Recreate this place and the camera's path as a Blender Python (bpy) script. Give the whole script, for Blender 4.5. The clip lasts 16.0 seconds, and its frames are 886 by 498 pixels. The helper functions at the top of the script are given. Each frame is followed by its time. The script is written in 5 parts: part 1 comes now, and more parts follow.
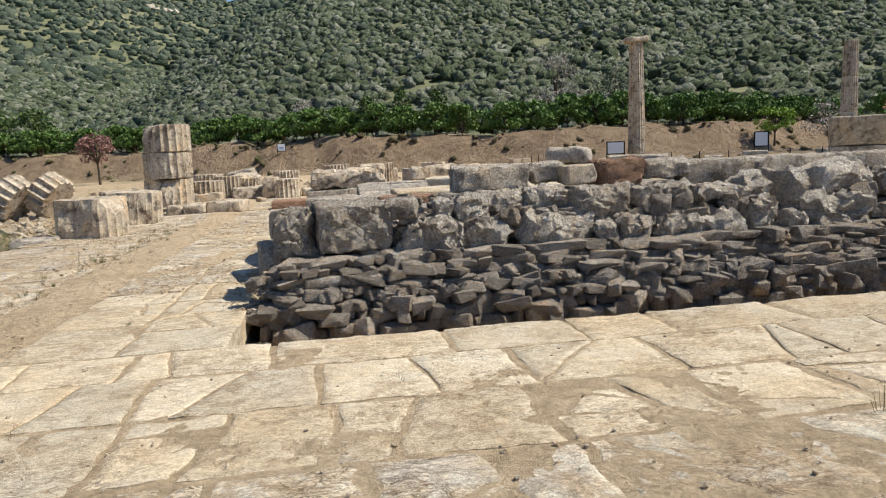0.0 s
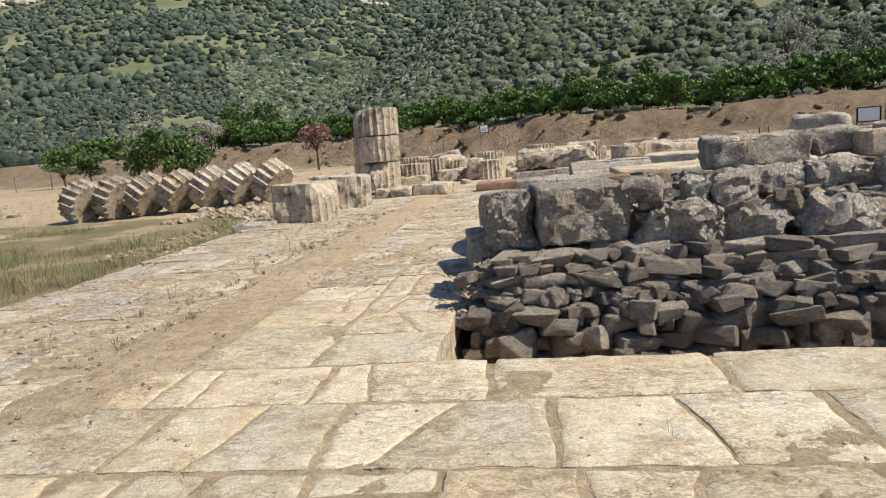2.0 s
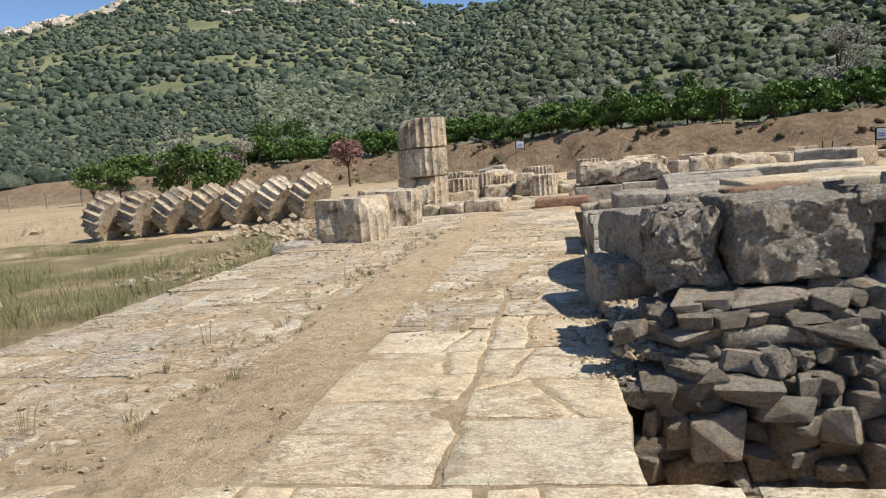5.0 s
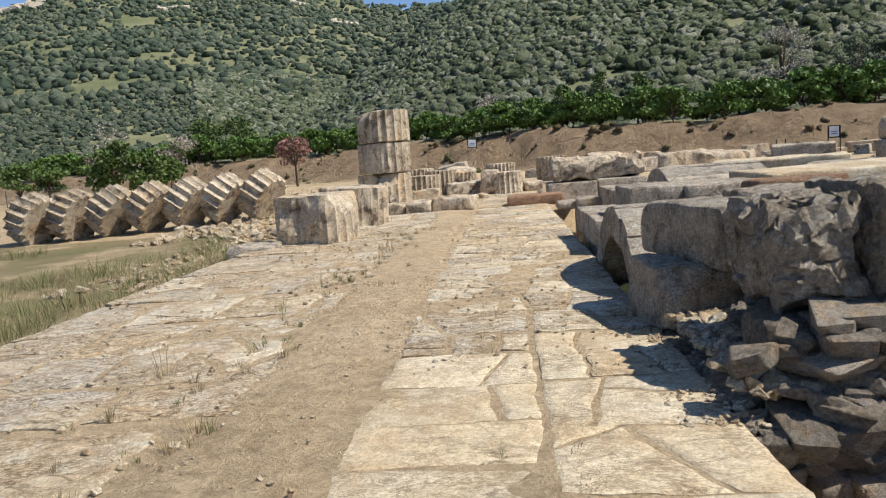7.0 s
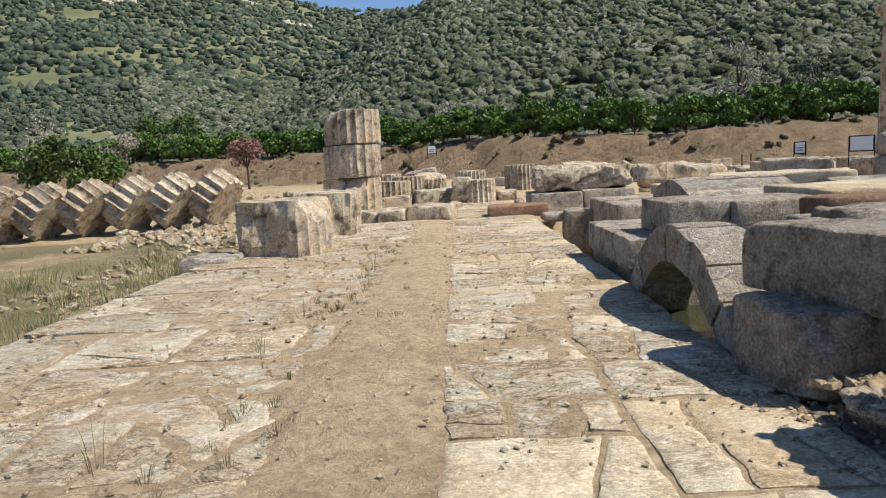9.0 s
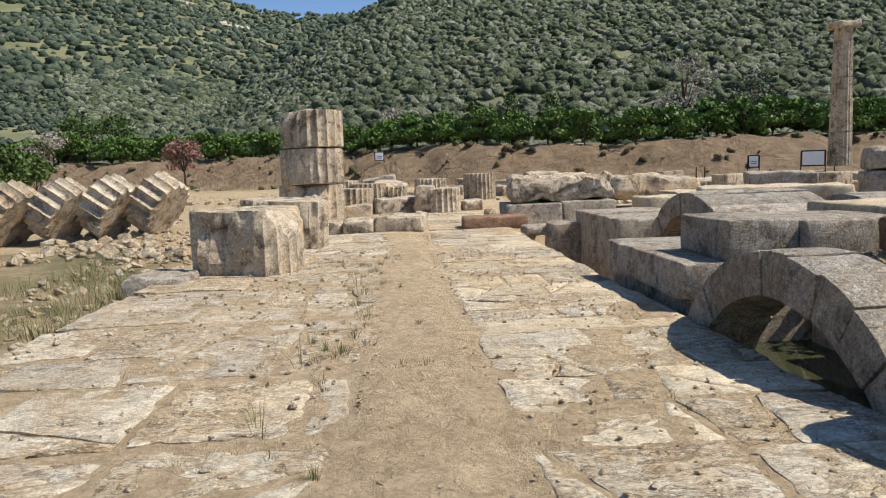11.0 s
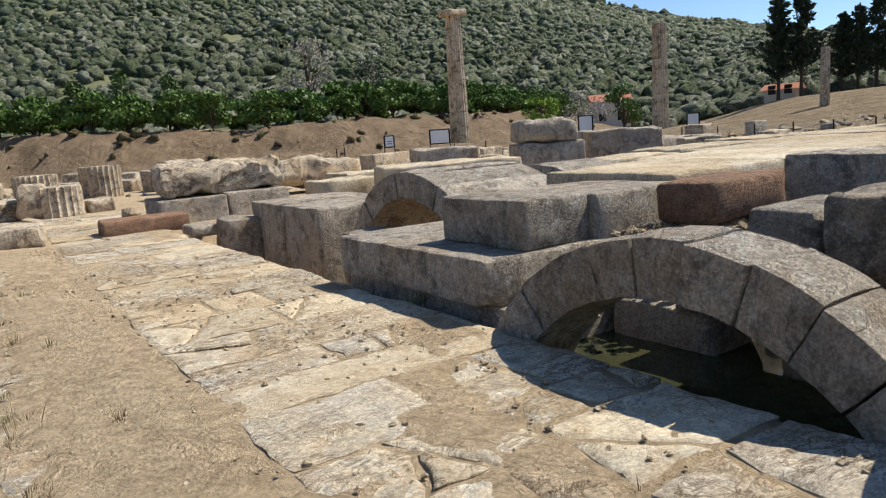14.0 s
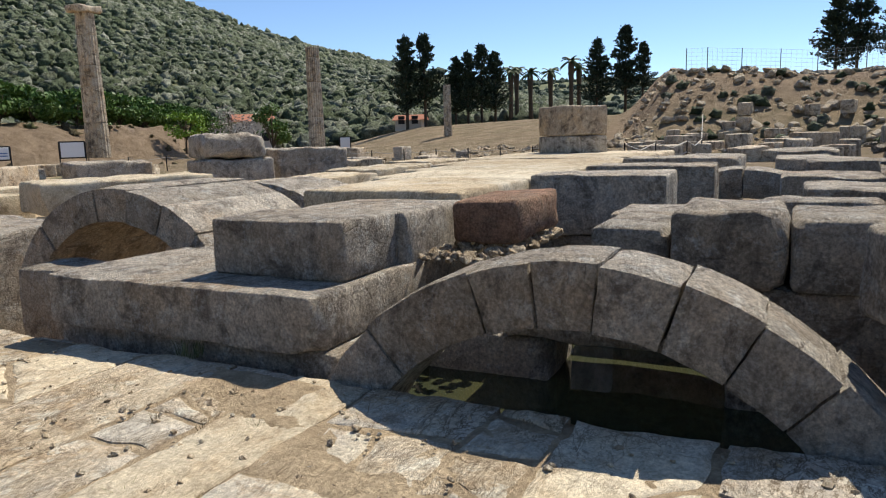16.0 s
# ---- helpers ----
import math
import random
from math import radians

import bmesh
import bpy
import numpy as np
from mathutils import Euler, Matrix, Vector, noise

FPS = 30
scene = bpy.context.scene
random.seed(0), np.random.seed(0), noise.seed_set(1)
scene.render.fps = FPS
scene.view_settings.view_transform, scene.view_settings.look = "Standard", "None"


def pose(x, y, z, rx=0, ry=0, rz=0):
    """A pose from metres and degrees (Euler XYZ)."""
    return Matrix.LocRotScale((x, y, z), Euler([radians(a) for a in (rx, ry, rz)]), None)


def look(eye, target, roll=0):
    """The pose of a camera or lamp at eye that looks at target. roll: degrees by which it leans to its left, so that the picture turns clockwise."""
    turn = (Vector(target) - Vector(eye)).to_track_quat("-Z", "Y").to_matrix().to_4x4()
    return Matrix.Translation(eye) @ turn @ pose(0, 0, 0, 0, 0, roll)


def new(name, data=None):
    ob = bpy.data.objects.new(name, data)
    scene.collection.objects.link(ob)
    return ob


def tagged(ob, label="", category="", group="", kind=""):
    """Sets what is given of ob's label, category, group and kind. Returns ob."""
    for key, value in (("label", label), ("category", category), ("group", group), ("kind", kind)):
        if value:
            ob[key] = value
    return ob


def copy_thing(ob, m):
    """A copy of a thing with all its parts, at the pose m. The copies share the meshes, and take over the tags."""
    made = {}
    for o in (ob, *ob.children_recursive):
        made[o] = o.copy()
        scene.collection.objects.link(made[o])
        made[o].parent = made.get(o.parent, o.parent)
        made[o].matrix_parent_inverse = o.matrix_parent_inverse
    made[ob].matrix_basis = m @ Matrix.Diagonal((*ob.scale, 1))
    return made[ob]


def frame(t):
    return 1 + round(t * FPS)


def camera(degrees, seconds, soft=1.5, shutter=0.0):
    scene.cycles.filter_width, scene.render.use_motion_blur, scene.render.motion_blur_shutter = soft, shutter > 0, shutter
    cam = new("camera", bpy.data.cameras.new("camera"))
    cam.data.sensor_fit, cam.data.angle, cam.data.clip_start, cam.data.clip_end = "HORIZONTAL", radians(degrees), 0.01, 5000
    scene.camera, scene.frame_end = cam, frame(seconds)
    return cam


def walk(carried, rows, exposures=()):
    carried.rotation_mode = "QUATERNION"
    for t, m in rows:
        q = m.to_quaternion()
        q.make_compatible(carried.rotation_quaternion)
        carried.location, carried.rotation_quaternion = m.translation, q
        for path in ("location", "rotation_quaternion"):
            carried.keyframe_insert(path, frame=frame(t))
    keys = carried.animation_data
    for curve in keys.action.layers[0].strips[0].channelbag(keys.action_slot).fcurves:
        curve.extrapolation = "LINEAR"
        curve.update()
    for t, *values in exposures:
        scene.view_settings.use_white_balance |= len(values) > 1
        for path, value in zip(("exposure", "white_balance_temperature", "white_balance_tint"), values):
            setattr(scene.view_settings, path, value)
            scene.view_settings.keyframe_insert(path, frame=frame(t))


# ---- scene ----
cam = camera(65.4, 16.0, soft=1.1)

PATH = [
    (0, (3.23, 0.232, 1.774), (3.518, 2.19, 1.487), -2.7),
    (0.5, (3.24, 0.649, 1.754), (3.441, 2.628, 1.551), -3.2),
    (1, (3.193, 1.027, 1.702), (3.121, 3.016, 1.509), -2.6),
    (1.5, (3.088, 1.385, 1.687), (2.898, 3.356, 1.404), -3.7),
    (2, (2.97, 1.709, 1.695), (2.685, 3.665, 1.39), -4.7),
    (2.5, (2.844, 2.107, 1.633), (2.485, 4.051, 1.332), -4.9),
    (3, (2.631, 2.446, 1.61), (2.229, 4.383, 1.317), -5.1),
    (3.2, (2.558, 2.565, 1.625), (2.145, 4.5, 1.338), -5.0),
    (5.3, (1.652, 3.855, 1.559), (1.329, 5.815, 1.323), -4.5),
    (5.5, (1.58, 3.957, 1.547), (1.284, 5.922, 1.321), -4.5),
    (6, (1.363, 4.25, 1.565), (1.16, 6.228, 1.351), -5.3),
    (6.5, (1.154, 4.583, 1.487), (0.937, 6.558, 1.261), -5.3),
    (7, (0.933, 4.947, 1.471), (0.739, 6.921, 1.212), -4.6),
    (7.5, (0.682, 5.282, 1.471), (0.531, 7.257, 1.192), -4.1),
    (8, (0.555, 5.717, 1.449), (0.433, 7.694, 1.175), -3.9),
    (8.5, (0.373, 6.117, 1.422), (0.283, 8.098, 1.16), -3.5),
    (9, (0.154, 6.479, 1.468), (0.106, 8.463, 1.219), -3.0),
    (9.5, (-0.01, 6.9, 1.458), (-0.001, 8.888, 1.24), -2.5),
    (9.7, (-0.088, 7.031, 1.481), (-0.054, 9.019, 1.267), -2.3),
    (11.8, (-0.94, 8.614, 1.485), (-0.707, 10.584, 1.235), -2.6),
    (12, (-0.985, 8.775, 1.456), (-0.71, 10.74, 1.204), -2.9),
    (12.5, (-1.025, 9.179, 1.477), (-0.609, 11.116, 1.208), -4.1),
    (13, (-1.1, 9.587, 1.464), (-0.452, 11.455, 1.167), -4.9),
    (13.5, (-1.05, 9.926, 1.453), (-0.163, 11.688, 1.124), -5.1),
    (14, (-0.972, 10.372, 1.434), (0.13, 12.009, 1.107), -4.1),
    (14.5, (-1.076, 10.805, 1.407), (0.265, 12.255, 1.09), -2.3),
    (15, (-1.092, 11.203, 1.387), (0.369, 12.534, 1.078), -2.9),
    (15.5, (-1.089, 11.609, 1.38), (0.503, 12.787, 1.106), -1.5),
    (16, (-1.16, 11.874, 1.404), (0.609, 12.751, 1.086), -1.6),
]
walk(cam, [(t, look(eye, target, roll)) for t, eye, target, roll in PATH], exposures=[(0, 0.24), (16, 0.24)])

# ---- world and sun ----
SUN_DIR = Vector((0.76, -0.14, 1.0)).normalized()
world = bpy.data.worlds.new("world")
scene.world = world
world.use_nodes = True
wn = world.node_tree.nodes
sky = wn.new("ShaderNodeTexSky")
sky.sky_type = 'NISHITA'
sky.sun_disc = False
sky.sun_elevation = math.asin(SUN_DIR.z)
sky.sun_rotation = math.atan2(SUN_DIR.x, SUN_DIR.y)
sky.altitude = 1800.0
sky.air_density, sky.dust_density, sky.ozone_density = 0.9, 0.0, 4.0
wn["Background"].inputs["Strength"].default_value = 0.128
world.node_tree.links.new(sky.outputs[0], wn["Background"].inputs["Color"])
sun = new("sun", bpy.data.lights.new("sun", 'SUN'))
sun.data.energy, sun.data.angle, sun.data.color = 5.0, radians(0.53), (1.0, 0.935, 0.82)
sun.matrix_world = look(SUN_DIR * 100, (0, 0, 0))


# ---- materials ----
def nodes_of(name, rough=0.9):
    m = bpy.data.materials.new(name)
    m.use_nodes = True
    nt = m.node_tree
    b = nt.nodes["Principled BSDF"]
    b.inputs["Roughness"].default_value = rough
    b.inputs["Specular IOR Level"].default_value = 0.25
    return m, nt, b


def tex_noise(nt, vec, scale, detail=5.0, rough=0.6, dist=0.0):
    n = nt.nodes.new("ShaderNodeTexNoise")
    n.inputs["Scale"].default_value, n.inputs["Detail"].default_value = scale, detail
    n.inputs["Roughness"].default_value, n.inputs["Distortion"].default_value = rough, dist
    nt.links.new(vec, n.inputs["Vector"])
    return n.outputs["Fac"]


def ramp(nt, fac, lo, hi):
    r = nt.nodes.new("ShaderNodeMapRange")
    r.inputs["From Min"].default_value, r.inputs["From Max"].default_value = lo, hi
    nt.links.new(fac, r.inputs["Value"])
    return r.outputs["Result"]


def mixc(nt, fac, a, b, mode='MIX'):
    n = nt.nodes.new("ShaderNodeMix")
    n.data_type, n.blend_type = 'RGBA', mode
    for sock, v in ((n.inputs["Factor"], fac), (n.inputs["A"], a), (n.inputs["B"], b)):
        if isinstance(v, (tuple, list)):
            sock.default_value = (*v, 1.0) if len(v) == 3 else v
        elif isinstance(v, (int, float)):
            sock.default_value = v
        else:
            nt.links.new(v, sock)
    return n.outputs["Result"]


def mathn(nt, op, a, b):
    n = nt.nodes.new("ShaderNodeMath")
    n.operation = op
    for i, v in enumerate((a, b)):
        if isinstance(v, (int, float)):
            n.inputs[i].default_value = v
        else:
            nt.links.new(v, n.inputs[i])
    return n.outputs[0]


def coords(nt, shift=True):
    tc = nt.nodes.new("ShaderNodeTexCoord")
    if not shift:
        return tc.outputs["Object"], None
    oi = nt.nodes.new("ShaderNodeObjectInfo")
    add = nt.nodes.new("ShaderNodeVectorMath")
    add.operation = 'MULTIPLY_ADD'
    sc = nt.nodes.new("ShaderNodeCombineXYZ")
    for i in range(3):
        nt.links.new(oi.outputs["Random"], sc.inputs[i])
    nt.links.new(sc.outputs[0], add.inputs[0])
    add.inputs[1].default_value = (37.0, 51.0, 23.0)
    nt.links.new(tc.outputs["Object"], add.inputs[2])
    return add.outputs[0], oi.outputs["Random"]


def bumped(nt, b, height, strength, dist):
    n = nt.nodes.new("ShaderNodeBump")
    n.inputs["Strength"].default_value, n.inputs["Distance"].default_value = strength, dist
    nt.links.new(height, n.inputs["Height"])
    nt.links.new(n.outputs[0], b.inputs["Normal"])


def stone_material(name, a, b_, stain, tint, stain_amt=0.5, big=1.3, fine=28.0, bump=0.5, bump_dist=0.02, pits=True, vary=0.25, streak=0.0, crust=0.0, layers=0.0, cracks=0.0, mottle_shade=0.45, grain_shade=0.62, flakes=0.0):
    """Weathered limestone: two tones, dark stains, a warm tint, pale crust, fine pits, and shade painted into the
    hollows.
    """
    m, nt, b = nodes_of(name)
    vec, rnd = coords(nt)
    r2 = mathn(nt, 'FRACT', mathn(nt, 'MULTIPLY', rnd, 17.3), 0.0)
    col = mixc(nt, ramp(nt, mathn(nt, 'ADD', tex_noise(nt, vec, big, 6, 0.65), mathn(nt, 'MULTIPLY', r2, 0.3)), 0.42, 0.82), a, b_)
    col = mixc(nt, mathn(nt, 'MULTIPLY', ramp(nt, tex_noise(nt, vec, big * 1.1, 5, 0.65, 0.3), 0.5, 0.68), 0.75), col, tint)
    st = mathn(nt, 'MULTIPLY', ramp(nt, tex_noise(nt, vec, big * 2.3, 8, 0.75, 0.6), 0.5, 0.6), stain_amt)
    col = mixc(nt, st, col, stain)
    if streak:
        mp = nt.nodes.new("ShaderNodeMapping")
        mp.inputs["Scale"].default_value = (5.0, 5.0, 0.5)
        nt.links.new(vec, mp.inputs["Vector"])
        col = mixc(nt, mathn(nt, 'MULTIPLY', ramp(nt, tex_noise(nt, mp.outputs[0], 1.0, 5, 0.6), 0.56, 0.7), streak), col, stain)
    if crust:
        pale = tuple(min(0.8, c * 1.35 + 0.05) for c in a)
        col = mixc(nt, mathn(nt, 'MULTIPLY', ramp(nt, tex_noise(nt, vec, big * 5.0, 10, 0.8, 0.2), 0.52, 0.6), crust), col, pale)
    fn = tex_noise(nt, vec, fine, 6, 0.7)
    # grain, with the pits' shade painted in: dark where the fine relief is low
    col = mixc(nt, grain_shade, col, mixc(nt, ramp(nt, fn, 0.36, 0.64), (0.4, 0.37, 0.34), (1.4, 1.4, 1.4)), 'MULTIPLY')
    mid = tex_noise(nt, vec, fine * 0.22, 11, 0.82, 0.5)
    # mottling on the broader relief, its hollows darkened in colour like shade
    col = mixc(nt, mottle_shade, col, mixc(nt, ramp(nt, mid, 0.4, 0.56), (0.42, 0.38, 0.34), (1.25, 1.25, 1.25)), 'MULTIPLY')
    v = mathn(nt, 'ADD', mathn(nt, 'MULTIPLY', rnd, vary), 1.0 - vary * 0.5)
    hsv = nt.nodes.new("ShaderNodeHueSaturation")
    nt.links.new(col, hsv.inputs["Color"])
    nt.links.new(v, hsv.inputs["Value"])
    col = hsv.outputs[0]
    h = mathn(nt, 'ADD', fn, mathn(nt, 'MULTIPLY', mid, 2.5))
    if layers:
        mp = nt.nodes.new("ShaderNodeMapping")
        mp.inputs["Scale"].default_value = (2.2, 9.0, 4.0)
        nt.links.new(vec, mp.inputs["Vector"])
        lay_n = ramp(nt, tex_noise(nt, mp.outputs[0], 1.4, 6, 0.7, 0.8), 0.47, 0.53)
        h = mathn(nt, 'ADD', h, mathn(nt, 'MULTIPLY', lay_n, layers))
    if flakes:
        keep = ramp(nt, tex_noise(nt, vec, 0.9, 4, 0.6), 0.40, 0.56)
        for sc_, wid, amt in (((1.4, 3.4, 1.4), 0.016, 1.0), ((4.0, 8.0, 4.0), 0.03, 0.8)):
            mp = nt.nodes.new("ShaderNodeMapping")
            mp.inputs["Scale"].default_value = sc_
            nt.links.new(vec, mp.inputs["Vector"])
            fl = tex_noise(nt, mp.outputs[0], 1.0, 9, 0.68, 1.2)
            dist = nt.nodes.new("ShaderNodeMath")
            dist.operation = 'ABSOLUTE'
            nt.links.new(mathn(nt, 'SUBTRACT', fl, 0.5), dist.inputs[0])
            line = mathn(nt, 'MULTIPLY', mathn(nt, 'MULTIPLY', ramp(nt, dist.outputs[0], wid, wid * 0.2), keep), amt * flakes)
            col = mixc(nt, line, col, (0.15, 0.10, 0.055))
            h = mathn(nt, 'ADD', h, mathn(nt, 'SUBTRACT', mathn(nt, 'MULTIPLY', ramp(nt, fl, 0.49, 0.52), 0.8 * amt * flakes), mathn(nt, 'MULTIPLY', line, 1.5)))
    if pits:
        vo = nt.nodes.new("ShaderNodeTexVoronoi")
        vo.inputs["Scale"].default_value = fine * 0.5
        nt.links.new(vec, vo.inputs["Vector"])
        h = mathn(nt, 'ADD', h, mathn(nt, 'MULTIPLY', ramp(nt, vo.outputs["Distance"], 0.0, 0.4), 0.6))
    if cracks:
        wob = nt.nodes.new("ShaderNodeTexNoise")
        wob.inputs["Scale"].default_value, wob.inputs["Detail"].default_value = 3.5, 6.0
        nt.links.new(vec, wob.inputs["Vector"])
        wv_ = nt.nodes.new("ShaderNodeVectorMath")
        wv_.operation = 'MULTIPLY_ADD'
        nt.links.new(wob.outputs["Color"], wv_.inputs[0])
        wv_.inputs[1].default_value = (0.45, 0.45, 0.0)
        nt.links.new(vec, wv_.inputs[2])
        for sc_, wid, amt in ((1.1, 0.010, cracks * 0.75), (4.0, 0.03, cracks * 0.16)):
            vc = nt.nodes.new("ShaderNodeTexVoronoi")
            vc.feature = 'DISTANCE_TO_EDGE'
            vc.inputs["Scale"].default_value = sc_
            nt.links.new(wv_.outputs[0], vc.inputs["Vector"])
            keep = ramp(nt, tex_noise(nt, vec, 1.9 * sc_, 3), 0.46, 0.56)
            line = ramp(nt, vc.outputs["Distance"], wid, wid * 0.15)
            line = mathn(nt, 'MULTIPLY', mathn(nt, 'MULTIPLY', line, keep), amt)
            col = mixc(nt, line, col, (0.17, 0.115, 0.065))
            h = mathn(nt, 'SUBTRACT', h, mathn(nt, 'MULTIPLY', line, 2.5))
    nt.links.new(col, b.inputs["Base Color"])
    bumped(nt, b, h, bump, bump_dist)
    return m


M_PAVE = stone_material("pale_paving_stone", (0.70, 0.615, 0.455), (0.59, 0.47, 0.305), (0.42, 0.295, 0.17), (0.68, 0.615, 0.49), 0.5, 1.1, 50, 0.5, 0.02, layers=1.0, cracks=0.35, mottle_shade=0.34, grain_shade=0.4, flakes=0.6)
M_PAVE_ROUGH = stone_material("worn_paving_stone", (0.71, 0.625, 0.475), (0.60, 0.475, 0.315), (0.47, 0.32, 0.175), (0.66, 0.61, 0.53), 0.6, 0.9, 42, 0.6, 0.03, layers=1.5, crust=0.45, cracks=0.35, mottle_shade=0.42, grain_shade=0.42, flakes=0.85)
M_MARBLE = stone_material("weathered_marble", (0.62, 0.545, 0.43), (0.46, 0.37, 0.265), (0.12, 0.09, 0.065), (0.60, 0.42, 0.23), 0.85, 1.2, 45, 0.7, 0.02, streak=0.75, crust=0.3)
M_LIME = stone_material("grey_limestone", (0.70, 0.625, 0.515), (0.52, 0.445, 0.35), (0.17, 0.14, 0.115), (0.57, 0.44, 0.30), 0.7, 1.3, 48, 1.0, 0.035, crust=0.5, streak=0.45, cracks=0.35)
M_PITTED = stone_material("pitted_grey_limestone", (0.78, 0.71, 0.60), (0.62, 0.54, 0.43), (0.17, 0.14, 0.11), (0.62, 0.47, 0.32), 0.35, 3.0, 34, 1.0, 0.06, crust=0.6, mottle_shade=0.42)
M_RUBBLE = stone_material("dark_rubble_stone", (0.52, 0.455, 0.375), (0.33, 0.295, 0.25), (0.12, 0.105, 0.09), (0.54, 0.38, 0.22), 0.5, 2.2, 40, 0.9, 0.04, vary=0.9, crust=0.35)
M_RUST = stone_material("reddish_conglomerate", (0.48, 0.29, 0.185), (0.37, 0.21, 0.13), (0.15, 0.12, 0.09), (0.50, 0.34, 0.22), 0.45, 3.0, 50, 1.0, 0.04, crust=0.2)


def leaf_material(name, a, b_, rough=0.6):
    m, nt, b = nodes_of(name, rough)
    geo = nt.nodes.new("ShaderNodeNewGeometry")
    col = mixc(nt, geo.outputs["Random Per Island"], a, b_)
    nt.links.new(col, b.inputs["Base Color"])
    return m


def plain_material(name, a, rough=0.6, metal=0.0, spread=0.12, scale=20.0):
    m, nt, b = nodes_of(name, rough)
    vec, _ = coords(nt)
    lo = tuple(c * (1 - spread) for c in a)
    hi = tuple(min(1, c * (1 + spread)) for c in a)
    nt.links.new(mixc(nt, tex_noise(nt, vec, scale, 5), lo, hi), b.inputs["Base Color"])
    b.inputs["Metallic"].default_value = metal
    return m


def ground_material():
    m, nt, b = nodes_of("earth_and_grass", 0.95)
    vec, _ = coords(nt, False)
    soil = mixc(nt, ramp(nt, tex_noise(nt, vec, 0.8, 8, 0.65), 0.35, 0.65), (0.62, 0.485, 0.315), (0.53, 0.405, 0.255))
    fine = tex_noise(nt, vec, 35, 6, 0.7)
    clod = tex_noise(nt, vec, 7.0, 8, 0.8, 0.6)
    soil = mixc(nt, 0.55, soil, mixc(nt, ramp(nt, clod, 0.38, 0.6), (0.5, 0.46, 0.42), (1.2, 1.2, 1.2)), 'MULTIPLY')
    soil = mixc(nt, 0.5, soil, mixc(nt, ramp(nt, fine, 0.3, 0.7), (0.55, 0.52, 0.5), (1.2, 1.2, 1.2)), 'MULTIPLY')
    att = nt.nodes.new("ShaderNodeAttribute")
    att.attribute_name = "cover"
    sep = nt.nodes.new("ShaderNodeSeparateColor")
    nt.links.new(att.outputs["Color"], sep.inputs[0])
    grass = mixc(nt, ramp(nt, tex_noise(nt, vec, 0.35, 8, 0.7), 0.35, 0.65), (0.10, 0.11, 0.04), (0.24, 0.18, 0.10))
    scrub = mixc(nt, ramp(nt, tex_noise(nt, vec, 0.02, 10, 0.7), 0.4, 0.6), (0.12, 0.135, 0.065), (0.21, 0.205, 0.115))
    gm = mathn(nt, 'MULTIPLY', sep.outputs[0], ramp(nt, tex_noise(nt, vec, 0.5, 8, 0.7), 0.32, 0.52))
    col = mixc(nt, gm, soil, grass)
    col = mixc(nt, sep.outputs[1], col, scrub)
    col = mixc(nt, sep.outputs[2], col, mixc(nt, ramp(nt, tex_noise(nt, vec, 0.9, 8, 0.7), 0.35, 0.65), (0.42, 0.305, 0.195), (0.27, 0.19, 0.115)))
    nt.links.new(col, b.inputs["Base Color"])
    lump = mathn(nt, 'MULTIPLY', mathn(nt, 'MULTIPLY', tex_noise(nt, vec, 0.8, 9, 0.75, 0.3), sep.outputs[2]), 60.0)
    bumped(nt, b, mathn(nt, 'ADD', lump, mathn(nt, 'ADD', fine, mathn(nt, 'MULTIPLY', clod, 2.5))), 0.9, 0.03)
    return m


M_GROUND = ground_material()


# ---- mesh helpers ----
def fbm(p, octaves=3):
    return noise.fractal(p, 1.0, 2.0, octaves)


def part(name, bm, material, parent, label=""):
    """Links a bmesh (or a mesh) as one mesh object under a thing."""
    if isinstance(bm, bmesh.types.BMesh):
        me = bpy.data.meshes.new(name)
        bm.to_mesh(me)
        bm.free()
    else:
        me = bm
    if material and not me.materials:
        me.materials.append(material)
    ob = new(name, me)
    if parent:
        ob.parent = parent
    if label:
        ob["label"] = label
    return ob


def mesh_of(name, verts, faces, material=None, smooth=True, sharp=0):
    me = bpy.data.meshes.new(name)
    me.from_pydata([tuple(v) for v in verts], [], faces)
    me.update()
    if smooth:
        me.polygons.foreach_set("use_smooth", [True] * len(me.polygons))
    if sharp:
        me.set_sharp_from_angle(angle=radians(sharp))
    if material:
        me.materials.append(material)
    return me


def empty(name, m=None):
    e = new(name)
    e.empty_display_size = 0.1
    if m is not None:
        e.matrix_world = m
    return e


def axis_lines(h, r, n):
    inner = list(np.linspace(-h + r, h - r, n))
    return [-h, -h + r * 0.35] + inner + [h - r * 0.35, h]


